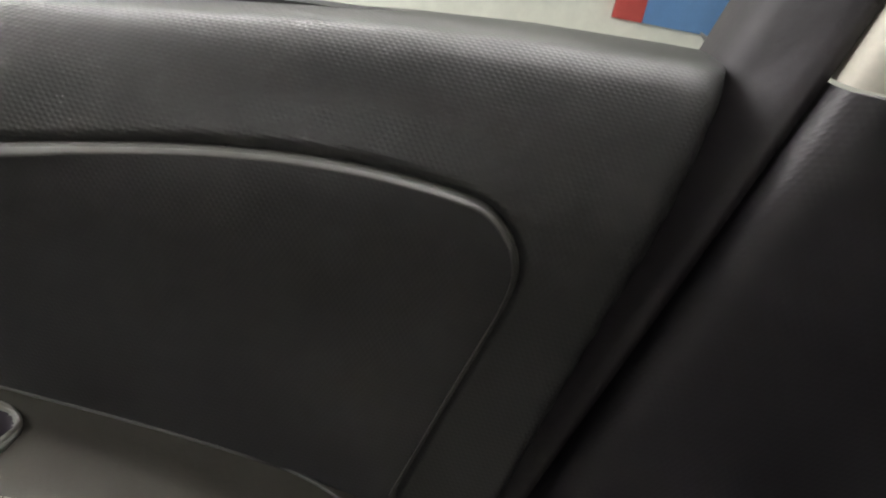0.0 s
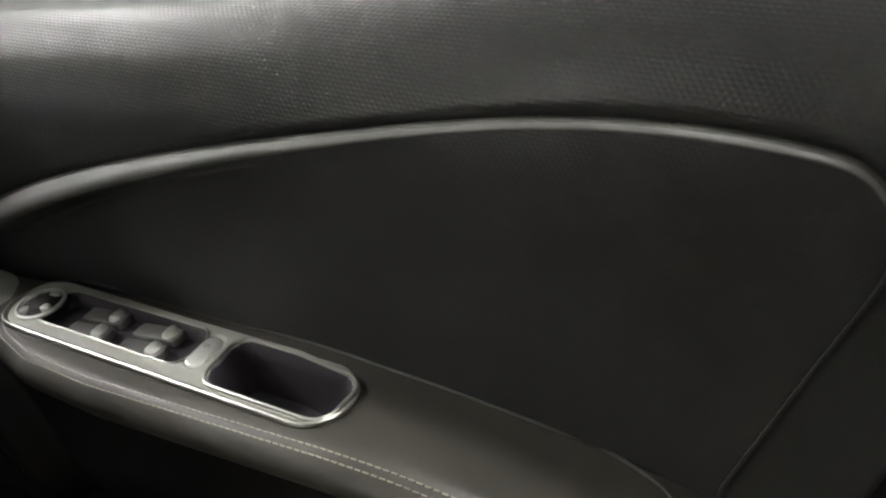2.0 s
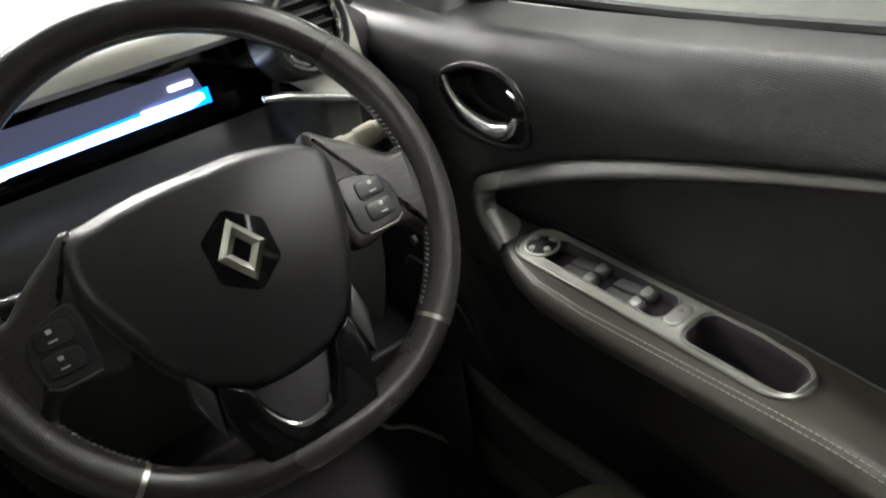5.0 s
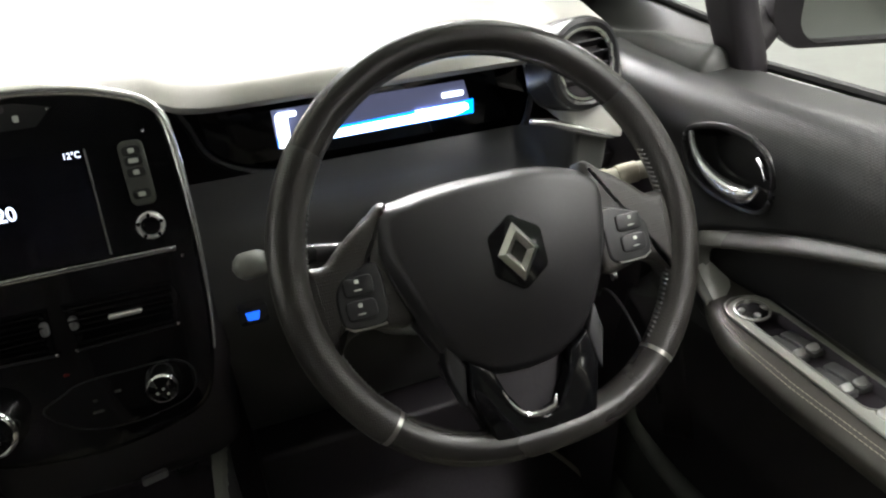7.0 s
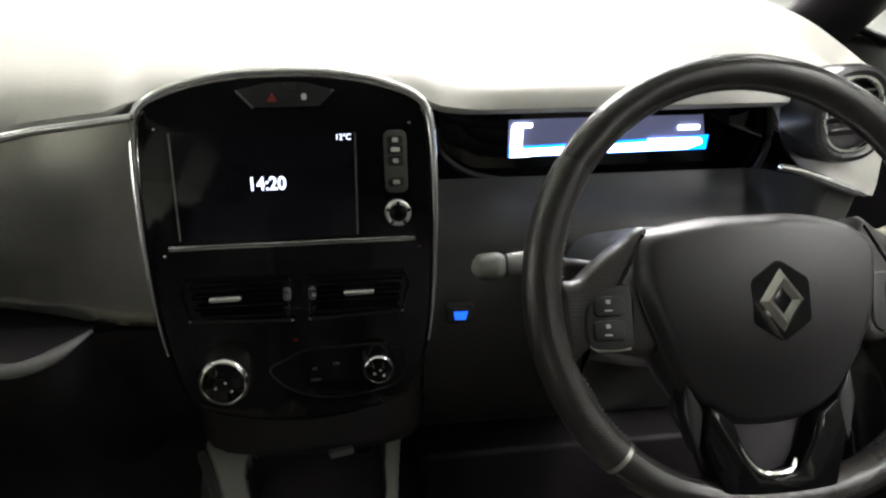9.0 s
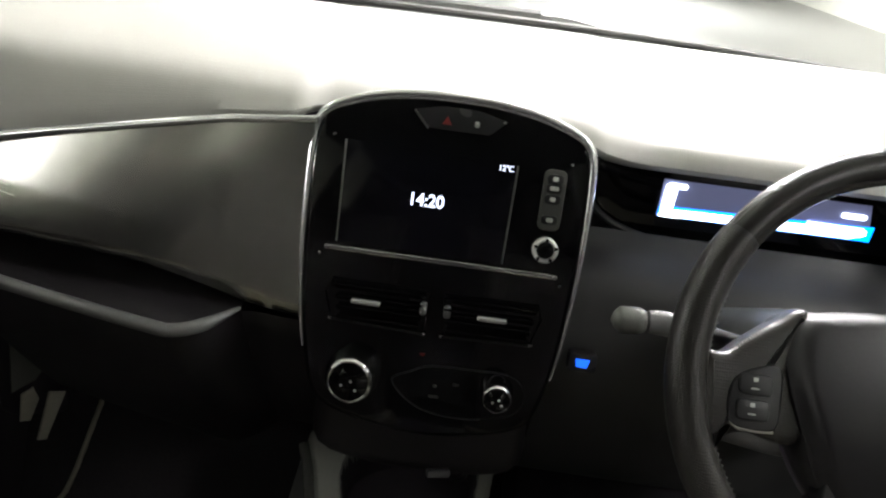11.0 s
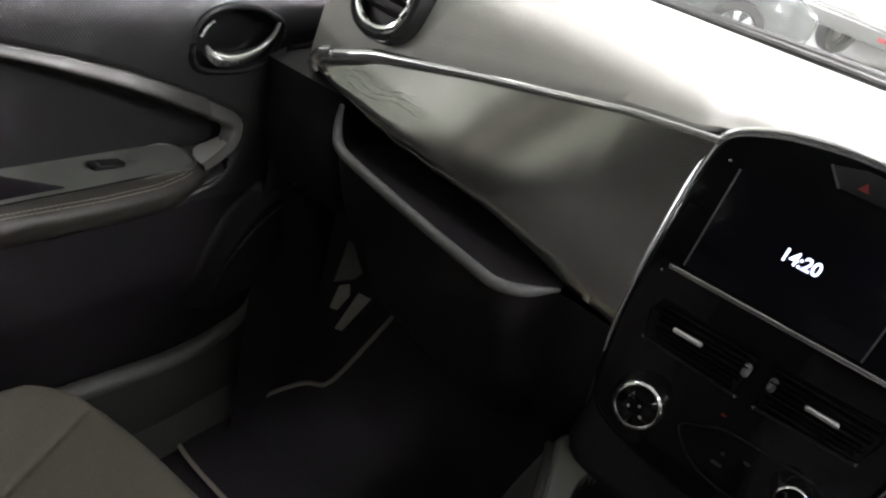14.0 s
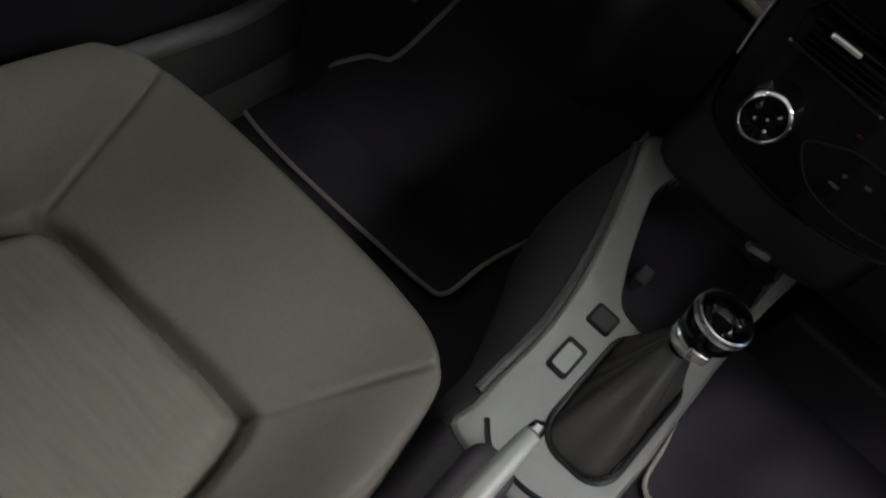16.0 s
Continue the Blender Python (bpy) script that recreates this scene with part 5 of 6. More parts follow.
# ---- seats ----
def seat(side, name, label, dy):
    cx = side * 0.385
    s_ = thing(name, (cx, dy - 0.0, 0.25), label, "car seat", "front seats")
    n, m = 200, 200
    uu, vv = np.meshgrid(np.linspace(-1, 1, n), np.linspace(0, 1, m), indexing="ij")
    # plan: rounded front, width narrowing at the front corners
    hw = np.where(uu > 0, 0.306, 0.290) if side < 0 else 0.290
    front = 0.338 + dy - 0.012 * uu**2 - 0.085 * np.abs(uu) ** 7
    X = cx + uu * hw * (1 - 0.05 * smooth(0.75, 1.0, vv))
    Y = -0.30 + dy + (front - (-0.30 + dy)) * vv
    Z = 0.515 + 0.035 * smooth(0.35, 1.0, vv) + 0.055 * smooth(0.58, 0.98, np.abs(uu)) * (1 - 0.65 * smooth(0.55, 1.0, vv)) - 0.012 * smooth(0.6, 0.0, np.abs(uu)) * (1 - vv)
    # rounded rolls at the front and the sides
    Z -= 0.11 * smooth(0.90, 1.0, vv) ** 2.2 + 0.10 * smooth(0.90, 1.0, np.abs(uu)) ** 2.2
    # seams
    mid_ = sd_poly(X, Y, spline([(cx - 0.135, 0.055 + dy), (cx - 0.105, 0.083 + dy), (cx, 0.088 + dy), (cx + 0.145, 0.092 + dy), (cx + 0.170, 0.070 + dy), (cx + 0.185, -0.05 + dy), (cx + 0.185, -0.32 + dy), (cx - 0.160, -0.32 + dy), (cx - 0.155, -0.05 + dy)], 90, True))
    Z -= 0.027 * np.exp(-((mid_ / 0.0085) ** 2)) - 0.012 * smooth(0, 0.03, mid_)
    for a0, b0, a1, b1 in ((0.155, 0.078, 0.262, 0.262), (-0.125, 0.078, -0.20, 0.285)):
        t = np.clip(((X - cx - a0) * (a1 - a0) + (Y - dy - b0) * (b1 - b0)) / ((a1 - a0) ** 2 + (b1 - b0) ** 2), 0, 1)
        dd = np.hypot(X - cx - a0 - t * (a1 - a0), Y - dy - b0 - t * (b1 - b0))
        Z -= 0.0035 * np.exp(-((dd / 0.0035) ** 2))
    P = np.stack([X, Y, Z], -1)
    m2 = (mid_[:-1, :-1] + mid_[1:, 1:]) / 2 > 0
    part("cushion", Build().grid(P, mask=~m2), M_SEAT, s_, "taupe cloth cushion with bolsters", sharp=180)
    part("cushion_insert", Build().grid(P, mask=m2), M_SEATMID, s_, "ribbed pale taupe cloth insert", sharp=180)
    # skirt below the roll
    edge = np.vstack([P[0, :, :], P[1:-1, -1, :], P[-1, ::-1, :]])
    rows = []
    for t in np.linspace(0, 1, 6):
        e = edge.copy()
        e[:, 2] -= t * 0.16
        e[:, 0] += (cx - e[:, 0]) * 0.10 * t
        e[:, 1] -= 0.05 * t * smooth(0.1, 0.3, e[:, 1] - dy)
        rows.append(e)
    part("seat_base", Build().grid(np.stack(rows)), M_SEAT if side < 0 else M_LOW, s_, "cloth seat skirt", sharp=180)
    if side < 0:
        pp = edge[215:330]
    else:
        pp = edge[90:230]
    part("piping", tube(pp + (0.004, 0.004, -0.004), 0.0032, 8), M_PIPING, s_, "cream edge piping")
    # backrest
    bu, bv = np.meshgrid(np.linspace(-1, 1, 40), np.linspace(0, 1, 40), indexing="ij")
    th = 0.06 * (1 - np.abs(bu) ** 6) * (1 - np.abs(2 * bv - 1) ** 8)
    bx = cx + bu * (0.27 - 0.06 * bv)
    for q, sg in (("front", 1), ("rear", -1)):
        by = -0.33 + dy - 0.23 * bv + sg * th + 0.05 * smooth(0.6, 1.0, np.abs(bu)) * (1 if sg > 0 else 0)
        part("backrest", Build().grid(np.stack([bx, by, 0.50 + 0.58 * bv], -1), flip=sg < 0), M_BACKREST, s_, "cloth backrest", sharp=180)
    # headrest on two posts
    hr = part("headrest", prism(Frame((cx, -0.575 + dy, 1.185), (1, 0, 0), (0, -0.25, 1)), spline(rrect(0.235, 0.185, 0.06, 6), 60, True), -0.045, 0.045, 0.03, back=True), M_BACKREST, s_, "cloth headrest", sharp=180)
    for q in (-0.06, 0.06):
        part("headrest_post", tube([(cx + q, -0.555 + dy, 1.02), (cx + q, -0.57 + dy, 1.12)], 0.006, 8), M_CHROME, hr)
    return s_


seat(-1, "passenger_seat", "taupe cloth passenger seat with ribbed insert", 0.0)
seat(1, "driver_seat", "taupe cloth driver seat with cream piping", 0.03)

# ---- floor of the car, mats, sills ----
fl = []
for x in np.linspace(-0.72, 0.72, 30):
    sec = spline([(-0.60, 0.225), (0.0, 0.225), (0.45, 0.222), (0.60, 0.235), (0.70, 0.33), (0.77, 0.50), (0.82, 0.68), (0.86, 0.85)], 40)
    fl.append([(x, a, b_) for a, b_ in sec])
tagged(part("floor", Build().grid(np.array(fl)), M_CARPET, None, "black carpeted car floor and toe board", sharp=180), category="floor", kind="structure")


def floor_mat(side):
    mt = thing("floor_mat", (side * 0.42, 0.6, 0.228), "black pile floor mat with cream edge binding", "floor mat", "front floor mats")
    o = spline([(-0.690, 0.512), (-0.672, 0.490), (-0.548, 0.480), (-0.35, 0.484), (-0.25, 0.488), (-0.210, 0.505), (-0.198, 0.60), (-0.150, 0.700), (-0.145, 0.77), (-0.20, 0.825), (-0.44, 0.825), (-0.478, 0.800), (-0.510, 0.757), (-0.540, 0.716), (-0.560, 0.700), (-0.598, 0.684), (-0.655, 0.625), (-0.688, 0.56)], 130, True)
    zf = lambda y: np.interp(y, [0.0, 0.45, 0.60, 0.70, 0.77, 0.82], [0.225, 0.222, 0.235, 0.33, 0.50, 0.68]) + 0.012
    sgn = 1 if side < 0 else -1
    gx, gy = np.meshgrid(np.linspace(-0.70, -0.14, 60), np.linspace(0.47, 0.83, 60), indexing="ij")
    sd = sd_poly(gx, gy, o)
    mk = (sd[:-1, :-1] > 0) & (sd[1:, 1:] > 0)
    part("mat", Build().grid(np.stack([sgn * gx, gy, zf(gy)], -1), mask=mk, flip=side > 0), M_MAT, mt, "black pile", sharp=180)
    part("binding", tube(np.stack([sgn * o[:, 0], o[:, 1], zf(o[:, 1])], 1), 0.0042, 8, True), M_PIPING, mt, "cream edge binding")


floor_mat(-1)
floor_mat(1)
for s_ in (-1, 1):
    sl = thing("sill_trim", (s_ * 0.70, 0.2, 0.22), "grey plastic door sill trim", "sill trim", "door sills")
    pth = spline([(s_ * 0.696, -0.35, 0.47), (s_ * 0.696, 0.05, 0.475), (s_ * 0.694, 0.22, 0.470), (s_ * 0.690, 0.38, 0.452), (s_ * 0.686, 0.46, 0.445), (s_ * 0.682, 0.53, 0.455), (s_ * 0.676, 0.585, 0.485), (s_ * 0.668, 0.615, 0.53)], 60)
    part("sill_edge", tube(pth, 0.015, 12), M_SAIL, sl, "rounded grey sill edge")
    rows = []
    for dx, k in ((0.002, 0.0), (0.004, 0.30), (-0.004, 0.52), (-0.002, 0.60), (0.010, 0.68), (0.014, 0.80), (0.004, 1.0)):
        e = pth.copy()
        e[:, 2] += (0.215 - e[:, 2]) * k
        e[:, 0] -= s_ * dx
        rows.append(e)
    # darker grey face, paler step below it for the light it catches
    part("sill_face", Build().grid(np.stack(rows[:4]), flip=s_ > 0), M_DASHGREY, sl, "dark grey sill face", sharp=180)
    part("sill_step", Build().grid(np.stack(rows[3:]), flip=s_ > 0), M_SAIL, sl, "step of the sill, in paler grey to look lit", sharp=180)
    kp = [(s_ * 0.645, 0.57, 0.22), (s_ * 0.645, 0.57, 0.95), (s_ * 0.60, 0.95, 0.95), (s_ * 0.60, 0.95, 0.22)]
    part("kick_panel", Build().cap(kp, flip=s_ > 0), M_LOW, sl, "black kick panel")
kick = thing("kick_vent", (-0.53, 0.67, 0.55), "pale grey slotted plate in the footwell", "footwell vent")
vf = Frame((-0.530, 0.655, 0.610), (0.723, 0.690, 0.0), (-0.332, 0.347, 0.877))
part("plate", prism(vf, [(-0.008, 0.070), (0.029, 0.044), (0.028, 0.028), (0.010, 0.010), (-0.021, 0.002)], -0.006, 0.0, 0.002), M_SAIL, kick, "grey plate")
part("slot_bar", prism(vf, [(-0.011, -0.003), (0.005, 0.002), (0.008, -0.016), (-0.008, -0.041), (-0.020, -0.038)], -0.006, 0.0, 0.002), M_BEIGE, kick)
part("slot_bar", prism(vf, [(0.021, -0.010), (0.041, -0.017), (0.004, -0.072), (-0.007, -0.069)], -0.006, 0.002, 0.002), M_BEIGE, kick)
part("backing", prism(Frame((-0.555, 0.69, 0.63), (1, 0.3, 0), (0, 0, 1)), rrect(0.09, 0.20, 0.02), -0.02, 0.0, 0.004), M_LOW, kick)

# ---- shell: pillars, windows, roof ----
def slab(name, pts, th, mat, label, n):
    p = np.asarray(pts, float)
    q = p + np.asarray(n, float) * th
    b_ = Build()
    b_.grid(np.stack([p, q]), close_v=True)
    b_.cap(p, flip=True)
    b_.cap(q)
    return tagged(part(name, b_, mat, None, label, smooth=False), kind="structure")


for s_ in (1, -1):
    rows = []
    for x in np.linspace(0.578, 0.672, 10):
        z = 1.032 - 0.30 * (x - 0.578)
        rows.append([(s_ * x, a, b_) for a, b_ in spline([(0.680, 0.88), (0.678, z - 0.03), (0.684, z - 0.008), (0.70, z), (0.80, z + 0.012), (1.0, z + 0.022)], 24)])
    tagged(part("trim_pillar_foot", Build().grid(np.array(rows), flip=s_ < 0), M_BLACK, None, "black foot of the windscreen pillar", sharp=180), kind="structure")


def door_mirror(s_):
    m = thing("door_mirror", (s_ * 0.85, 0.65, 1.0), "black exterior door mirror beyond the side window", "door mirror", "door mirrors")
    fr = Frame((s_ * 0.985, 0.63, 1.085), (1, -0.28 * s_, 0), (0, 0.05, 1))
    o = spline(rrect(0.245, 0.175, 0.055, 6), 60, True)
    b_ = Build()
    g_ = spline(rrect(0.198, 0.158, 0.035, 6, s_ * 0.0165, 0), 60, True)
    lay = [(o * 0.35, -0.11), (o * 0.70, -0.095), (o * 0.92, -0.055), (o, -0.012), (o * 0.99, 0.0), (g_ * 1.02, 0.002), (g_, -0.010)]
    b_.grid(np.stack([fr.at(*q.T, c) for q, c in lay]), close_v=True, flip=True)
    b_.cap(fr.at(*(o * 0.35).T, -0.11), flip=True)
    shell = part("housing", b_, M_BLACK, m, "black plastic housing", sharp=60)
    part("mirror_glass", prism(fr, g_ * 1.01, -0.012, -0.008, 0.001), M_MIRROR, shell, "mirror glass")
    arm = spline([(s_ * 0.80, 0.655, 1.000), (s_ * 0.84, 0.668, 1.005), (s_ * 0.885, 0.690, 1.030)], 12)
    part("mirror_arm", tube(arm, np.linspace(0.022, 0.028, 12), 16, flat=0.8), M_BLACK, m, "black mirror arm")


door_mirror(1)
door_mirror(-1)
for i, s_ in enumerate((1, -1)):
    ap = spline([(s_ * 0.745, 1.02, 0.99), (s_ * 0.715, 0.87, 1.10), (s_ * 0.655, 0.64, 1.30), (s_ * 0.590, 0.38, 1.49)], 30)
    tagged(part("trim_a_pillar", tube(ap, 0.052, 14, flat=0.8), M_BLACK, None, "black windscreen pillar"), kind="structure")
    # broad pillar behind the quarter window
    rows = []
    for t in np.linspace(0, 1, 24):
        z = 0.965 + 0.50 * t
        o = rrect(0.070 - 0.006 * t - 0.02 * (1 - t) ** 6, 0.040, 0.017, 6, 0.586 - 0.05 * t + 0.034 * smooth(0.05, 0.3, t), 0.0)
        rows.append([(s_ * (0.768 - 0.15 * t**1.3 + b_), a, z) for a, b_ in o])
    tagged(part("trim_door_pillar", Build().grid(np.array(rows), close_v=True, flip=s_ > 0), M_BLACK, None, "broad black pillar behind quarter window", sharp=180), kind="structure")
    sail = []
    for y in np.linspace(0.562, 0.960, 50):
        sink = smooth(0.590, 0.564, y)
        zc = np.interp(y, [0.566, 0.638, 0.70, 0.782, 0.95], [1.046, 1.034, 1.033, 1.016, 1.000])
        zq = np.interp(y, [0.56, 0.629, 0.801, 0.95], [1.040, 1.041, 1.051, 1.058])
        zl = np.interp(y, [0.545, 0.616, 0.693, 0.78, 0.95], [1.030, 1.006, 0.990, 0.975, 0.95])
        zc, zq, zl = (v_ * (1 - sink) + sink * 0.985 for v_ in (zc, zq, zl))
        zv = min(zc, zq) - 0.004
        sail.append([(s_ * a, y, b_) for a, b_ in spline([(0.790, zq - 0.002), (0.772, zq), (0.752, (zq + zv) / 2), (0.736, zv), (0.724, zc), (0.712, zc - 0.004), (0.703, (zc + zl) / 2), (0.700, zl), (0.708, zl - 0.02)], 26)])
    tagged(part("trim_sail", Build().grid(np.array(sail), flip=s_ < 0), M_QUARTER, None, "grey moulded trim below the quarter window", sharp=180), kind="structure")
    # lower and upper rear pillar
    rows = []
    for t in np.linspace(0, 1, 24):
        z = 0.26 + 0.814 * t
        y0 = -0.271 + 0.26 * (1.074 - z)
        rows.append([(s_ * a, y0 - b_, z) for a, b_ in spline([(0.80, 0.004), (0.775, 0.001), (0.762, 0.002), (0.756, 0.008), (0.752, 0.03), (0.747, 0.14), (0.735, 0.40)], 30)])
    # flange in black, standing for the shadow between door and pillar
    strip = [[(s_ * a, -0.271 + 0.26 * (1.074 - z) + b_, z) for a, b_ in spline([(0.84, 0.050), (0.806, 0.045), (0.790, 0.030), (0.772, 0.006), (0.775, 0.001), (0.79, 0.0)], 14)] for z in np.linspace(0.26, 1.50, 30)]
    tagged(part("trim_weather_strip", Build().grid(np.array(strip), flip=s_ > 0), M_BLACK, None, "body flange strip, blackened for the shadow in the door gap", sharp=180), kind="structure")
    tagged(part("trim_b_pillar", Build().grid(np.array(rows), flip=s_ > 0), M_PILLAR, None, "dark lower pillar trim", sharp=180), kind="structure")
    rows = []
    for t in np.linspace(0, 1, 10):
        z = 1.076 + 0.42 * t
        y0 = -0.273 - 0.09 * t
        rows.append([(s_ * (a - 0.14 * t**1.4), y0 - b_, z) for a, b_ in spline([(0.80, 0.0), (0.768, 0.001), (0.758, 0.008), (0.754, 0.04), (0.748, 0.22)], 20)])
    tagged(part("trim_upper_pillar", Build().grid(np.array(rows), flip=s_ > 0), M_BEIGE, None, "pale upper pillar trim", sharp=180), kind="structure")
    seal = spline([(s_ * 0.812, -0.235, 1.062), (s_ * 0.808, -0.12, 1.060), (s_ * 0.800, 0.0, 1.055), (s_ * 0.793, 0.11, 1.047), (s_ * 0.790, 0.20, 1.039), (s_ * 0.787, 0.33, 1.028), (s_ * 0.784, 0.50, 1.019), (s_ * 0.780, 0.60, 1.014)], 40)
    tagged(part("trim_window_seal", tube(seal, 0.0065, 8), M_RUBBER, None, "black rubber window seal"), kind="structure")
    seal = spline([(s_ * 0.780, 0.60, 1.043), (s_ * 0.777, 0.71, 1.050), (s_ * 0.775, 0.80, 1.056), (s_ * 0.760, 0.98, 1.066)], 20)
    tagged(part("trim_quarter_seal", tube(seal, 0.0055, 8), M_RUBBER, None, "black rubber quarter window seal"), kind="structure")
    rear = np.array([(s_ * 0.835, -0.28, 0.2), (s_ * 0.835, -0.28, 1.06), (s_ * 0.77, -1.3, 1.10), (s_ * 0.77, -1.3, 0.2)])
    slab("wall_rear_quarter_%d" % (i + 1), rear, 0.03, M_LOW, "dark rear side wall", (s_, 0, 0))
    outer = np.array([(s_ * 0.83, -0.30, 0.2), (s_ * 0.83, -0.30, 1.05), (s_ * 0.83, -0.10, 1.05), (s_ * 0.83, 0.15, 1.00), (s_ * 0.83, 0.80, 0.97), (s_ * 0.83, 1.10, 0.97), (s_ * 0.83, 1.10, 0.2)])
    # added sheet that hides the bright outer skin and keeps the gap dark
    liner = np.array([(s_ * 0.815, 0.40, 0.2), (s_ * 0.815, 0.40, 0.95), (s_ * 0.815, 1.00, 0.95), (s_ * 0.815, 1.00, 0.2)])
    slab("wall_door_liner_%d" % (i + 1), liner, 0.008, M_BLACK, "added black sheet that darkens the gap beside the dash", (s_, 0, 0))
    slab("wall_door_outer_%d" % (i + 1), outer, 0.03, M_CARWHITE, "white painted outer door skin", (s_, 0, 0))
slab("wall_rear", [(-0.78, -1.3, 0.2), (0.78, -1.3, 0.2), (0.78, -1.3, 1.10), (-0.78, -1.3, 1.10)], 0.03, M_LOW, "dark rear wall of the cabin", (0, -1, 0))
slab("wall_bulkhead", [(-0.82, 0.97, 0.2), (0.82, 0.97, 0.2), (0.82, 0.97, 1.06), (-0.82, 0.97, 1.06)], 0.03, M_LOW, "dark bulkhead below the windscreen", (0, 1, 0))
# plain rear of the cabin, unseen, added to darken light and reflections: window posts, closed tailgate, bench
for i, s_ in enumerate((1, -1)):
    slab("wall_rear_post_%d" % (i + 1), [(s_ * 0.775, -0.92, 1.07), (s_ * 0.77, -1.3, 1.08), (s_ * 0.60, -1.3, 1.46), (s_ * 0.60, -1.02, 1.46)], 0.03, M_LOW, "unseen dark rear roof post", (s_, 0, 0))
    slab("wall_tailgate_side_%d" % (i + 1), [(s_ * 0.78, -1.3, 1.10), (s_ * 0.001, -1.3, 1.10), (s_ * 0.001, -1.3, 1.42), (s_ * 0.60, -1.3, 1.46)], 0.03, M_LOW, "unseen dark tailgate that closes off the cabin's rear", (0, -1, 0))
slab("wall_rear_bench", [(-0.66, -0.86, 0.5), (0.66, -0.86, 0.5), (0.62, -1.02, 1.12), (-0.62, -1.02, 1.12)], 0.08, M_BACKREST, "unseen plain cloth rear bench back", (0, -1, 0))
rf = []
for x in np.linspace(-0.60, 0.60, 24):
    k = 1 - 0.10 * abs(x / 0.60) ** 4
    rf.append([(x, y, z * k + 1.5 * (1 - k) - 0.06 * abs(x / 0.6) ** 3) for y, z in spline([(0.40, 1.50), (0.1, 1.545), (-0.5, 1.55), (-1.1, 1.50), (-1.35, 1.40)], 24)])
tagged(part("ceiling", Build().grid(np.array(rf)), M_HEADLINER, None, "pale cloth headliner", sharp=180), category="ceiling", kind="structure")
# windscreen with black band at its foot
ws = []
for u in np.linspace(-1, 1, 20):
    ws.append([(u * (0.72 - 0.14 * t), 1.115 - 0.10 * u * u - 0.72 * t, 1.085 + 0.43 * t) for t in np.linspace(0, 1, 12)])
wso = tagged(part("window_1", Build().grid(np.array(ws)), M_HAZEGLASS, None, "clear windscreen glass"), category="window", kind="structure")
wso.visible_shadow = False
band = spline([(-0.70, 1.005, 1.088), (-0.35, 1.085, 1.093), (0, 1.107, 1.094), (0.35, 1.085, 1.093), (0.70, 1.005, 1.088)], 50)
tagged(part("trim_screen_band", tube(band, 0.008, 8, flat=0.8), M_RUBBER, None, "black band at the foot of the windscreen"), kind="structure")
for i, s_ in enumerate((1, -1)):
    g = np.array([[(s_ * (0.812 - 0.227 * t**1.3), y, 0.99 + 0.485 * t) for t in np.linspace(0, 1, 8)] for y in np.linspace(-0.28, 0.55, 10)])
    go_ = tagged(part("window_%d" % (i + 2), Build().grid(g), M_GLASS, None, "clear side window glass"), category="window", kind="structure")
    go_.visible_shadow = False

# wiper on the bonnet
wp = thing("wiper_blade", (0.0, 1.20, 1.05), "black windscreen wiper blade", "wiper")
part("blade", tube(spline([(-0.45, 1.14, 1.085), (-0.15, 1.19, 1.088), (0.10, 1.20, 1.088)], 20), np.linspace(0.010, 0.014, 20), 8), M_RUBBER, wp)
part("arm", tube(spline([(0.10, 1.20, 1.088), (0.16, 1.205, 1.086), (0.30, 1.23, 1.06)], 12), 0.010, 8), M_SATIN, wp)
bn = np.array([[(x, y, 1.02 - 0.16 * ((y - 1.15) / 0.9) ** 1.5 - 0.05 * abs(x / 0.8) ** 3) for y in np.linspace(1.15, 2.05, 16)] for x in np.linspace(-0.82, 0.82, 20)])
bonnet = tagged(part("bonnet", Build().grid(bn, flip=True), M_CARWHITE, None, "white car bonnet seen past the windscreen", sharp=180), category="bonnet", kind="structure")

# ---- garage ----
slab("ground", [(-60, -60, 0), (60, -60, 0), (60, 60, 0), (-60, 60, 0)], 0.1, M_CONCRETE, "pale painted garage floor", (0, 0, -1))
slab("wall_east", [(6.5, -14, 0), (6.5, 26, 0), (6.5, 26, 2.7), (6.5, -14, 2.7)], 0.2, M_WALL, "white garage wall", (1, 0, 0))
slab("wall_west", [(-9, -14, 0), (-9, 26, 0), (-9, 26, 2.7), (-9, -14, 2.7)], 0.2, M_WALL, "white garage wall", (-1, 0, 0))
slab("wall_north", [(-9, 22, 0), (6.5, 22, 0), (6.5, 22, 2.7), (-9, 22, 2.7)], 0.2, M_WALL, "white garage end wall", (0, 1, 0))
slab("wall_south", [(-9, -10, 0), (6.5, -10, 0), (6.5, -10, 2.7), (-9, -10, 2.7)], 0.2, M_WALL, "white garage end wall", (0, -1, 0))
slab("garage_ceiling", [(-9, -10, 2.7), (6.5, -10, 2.7), (6.5, 22, 2.7), (-9, 22, 2.7)], 0.2, M_WALL, "white garage ceiling", (0, 0, 1))
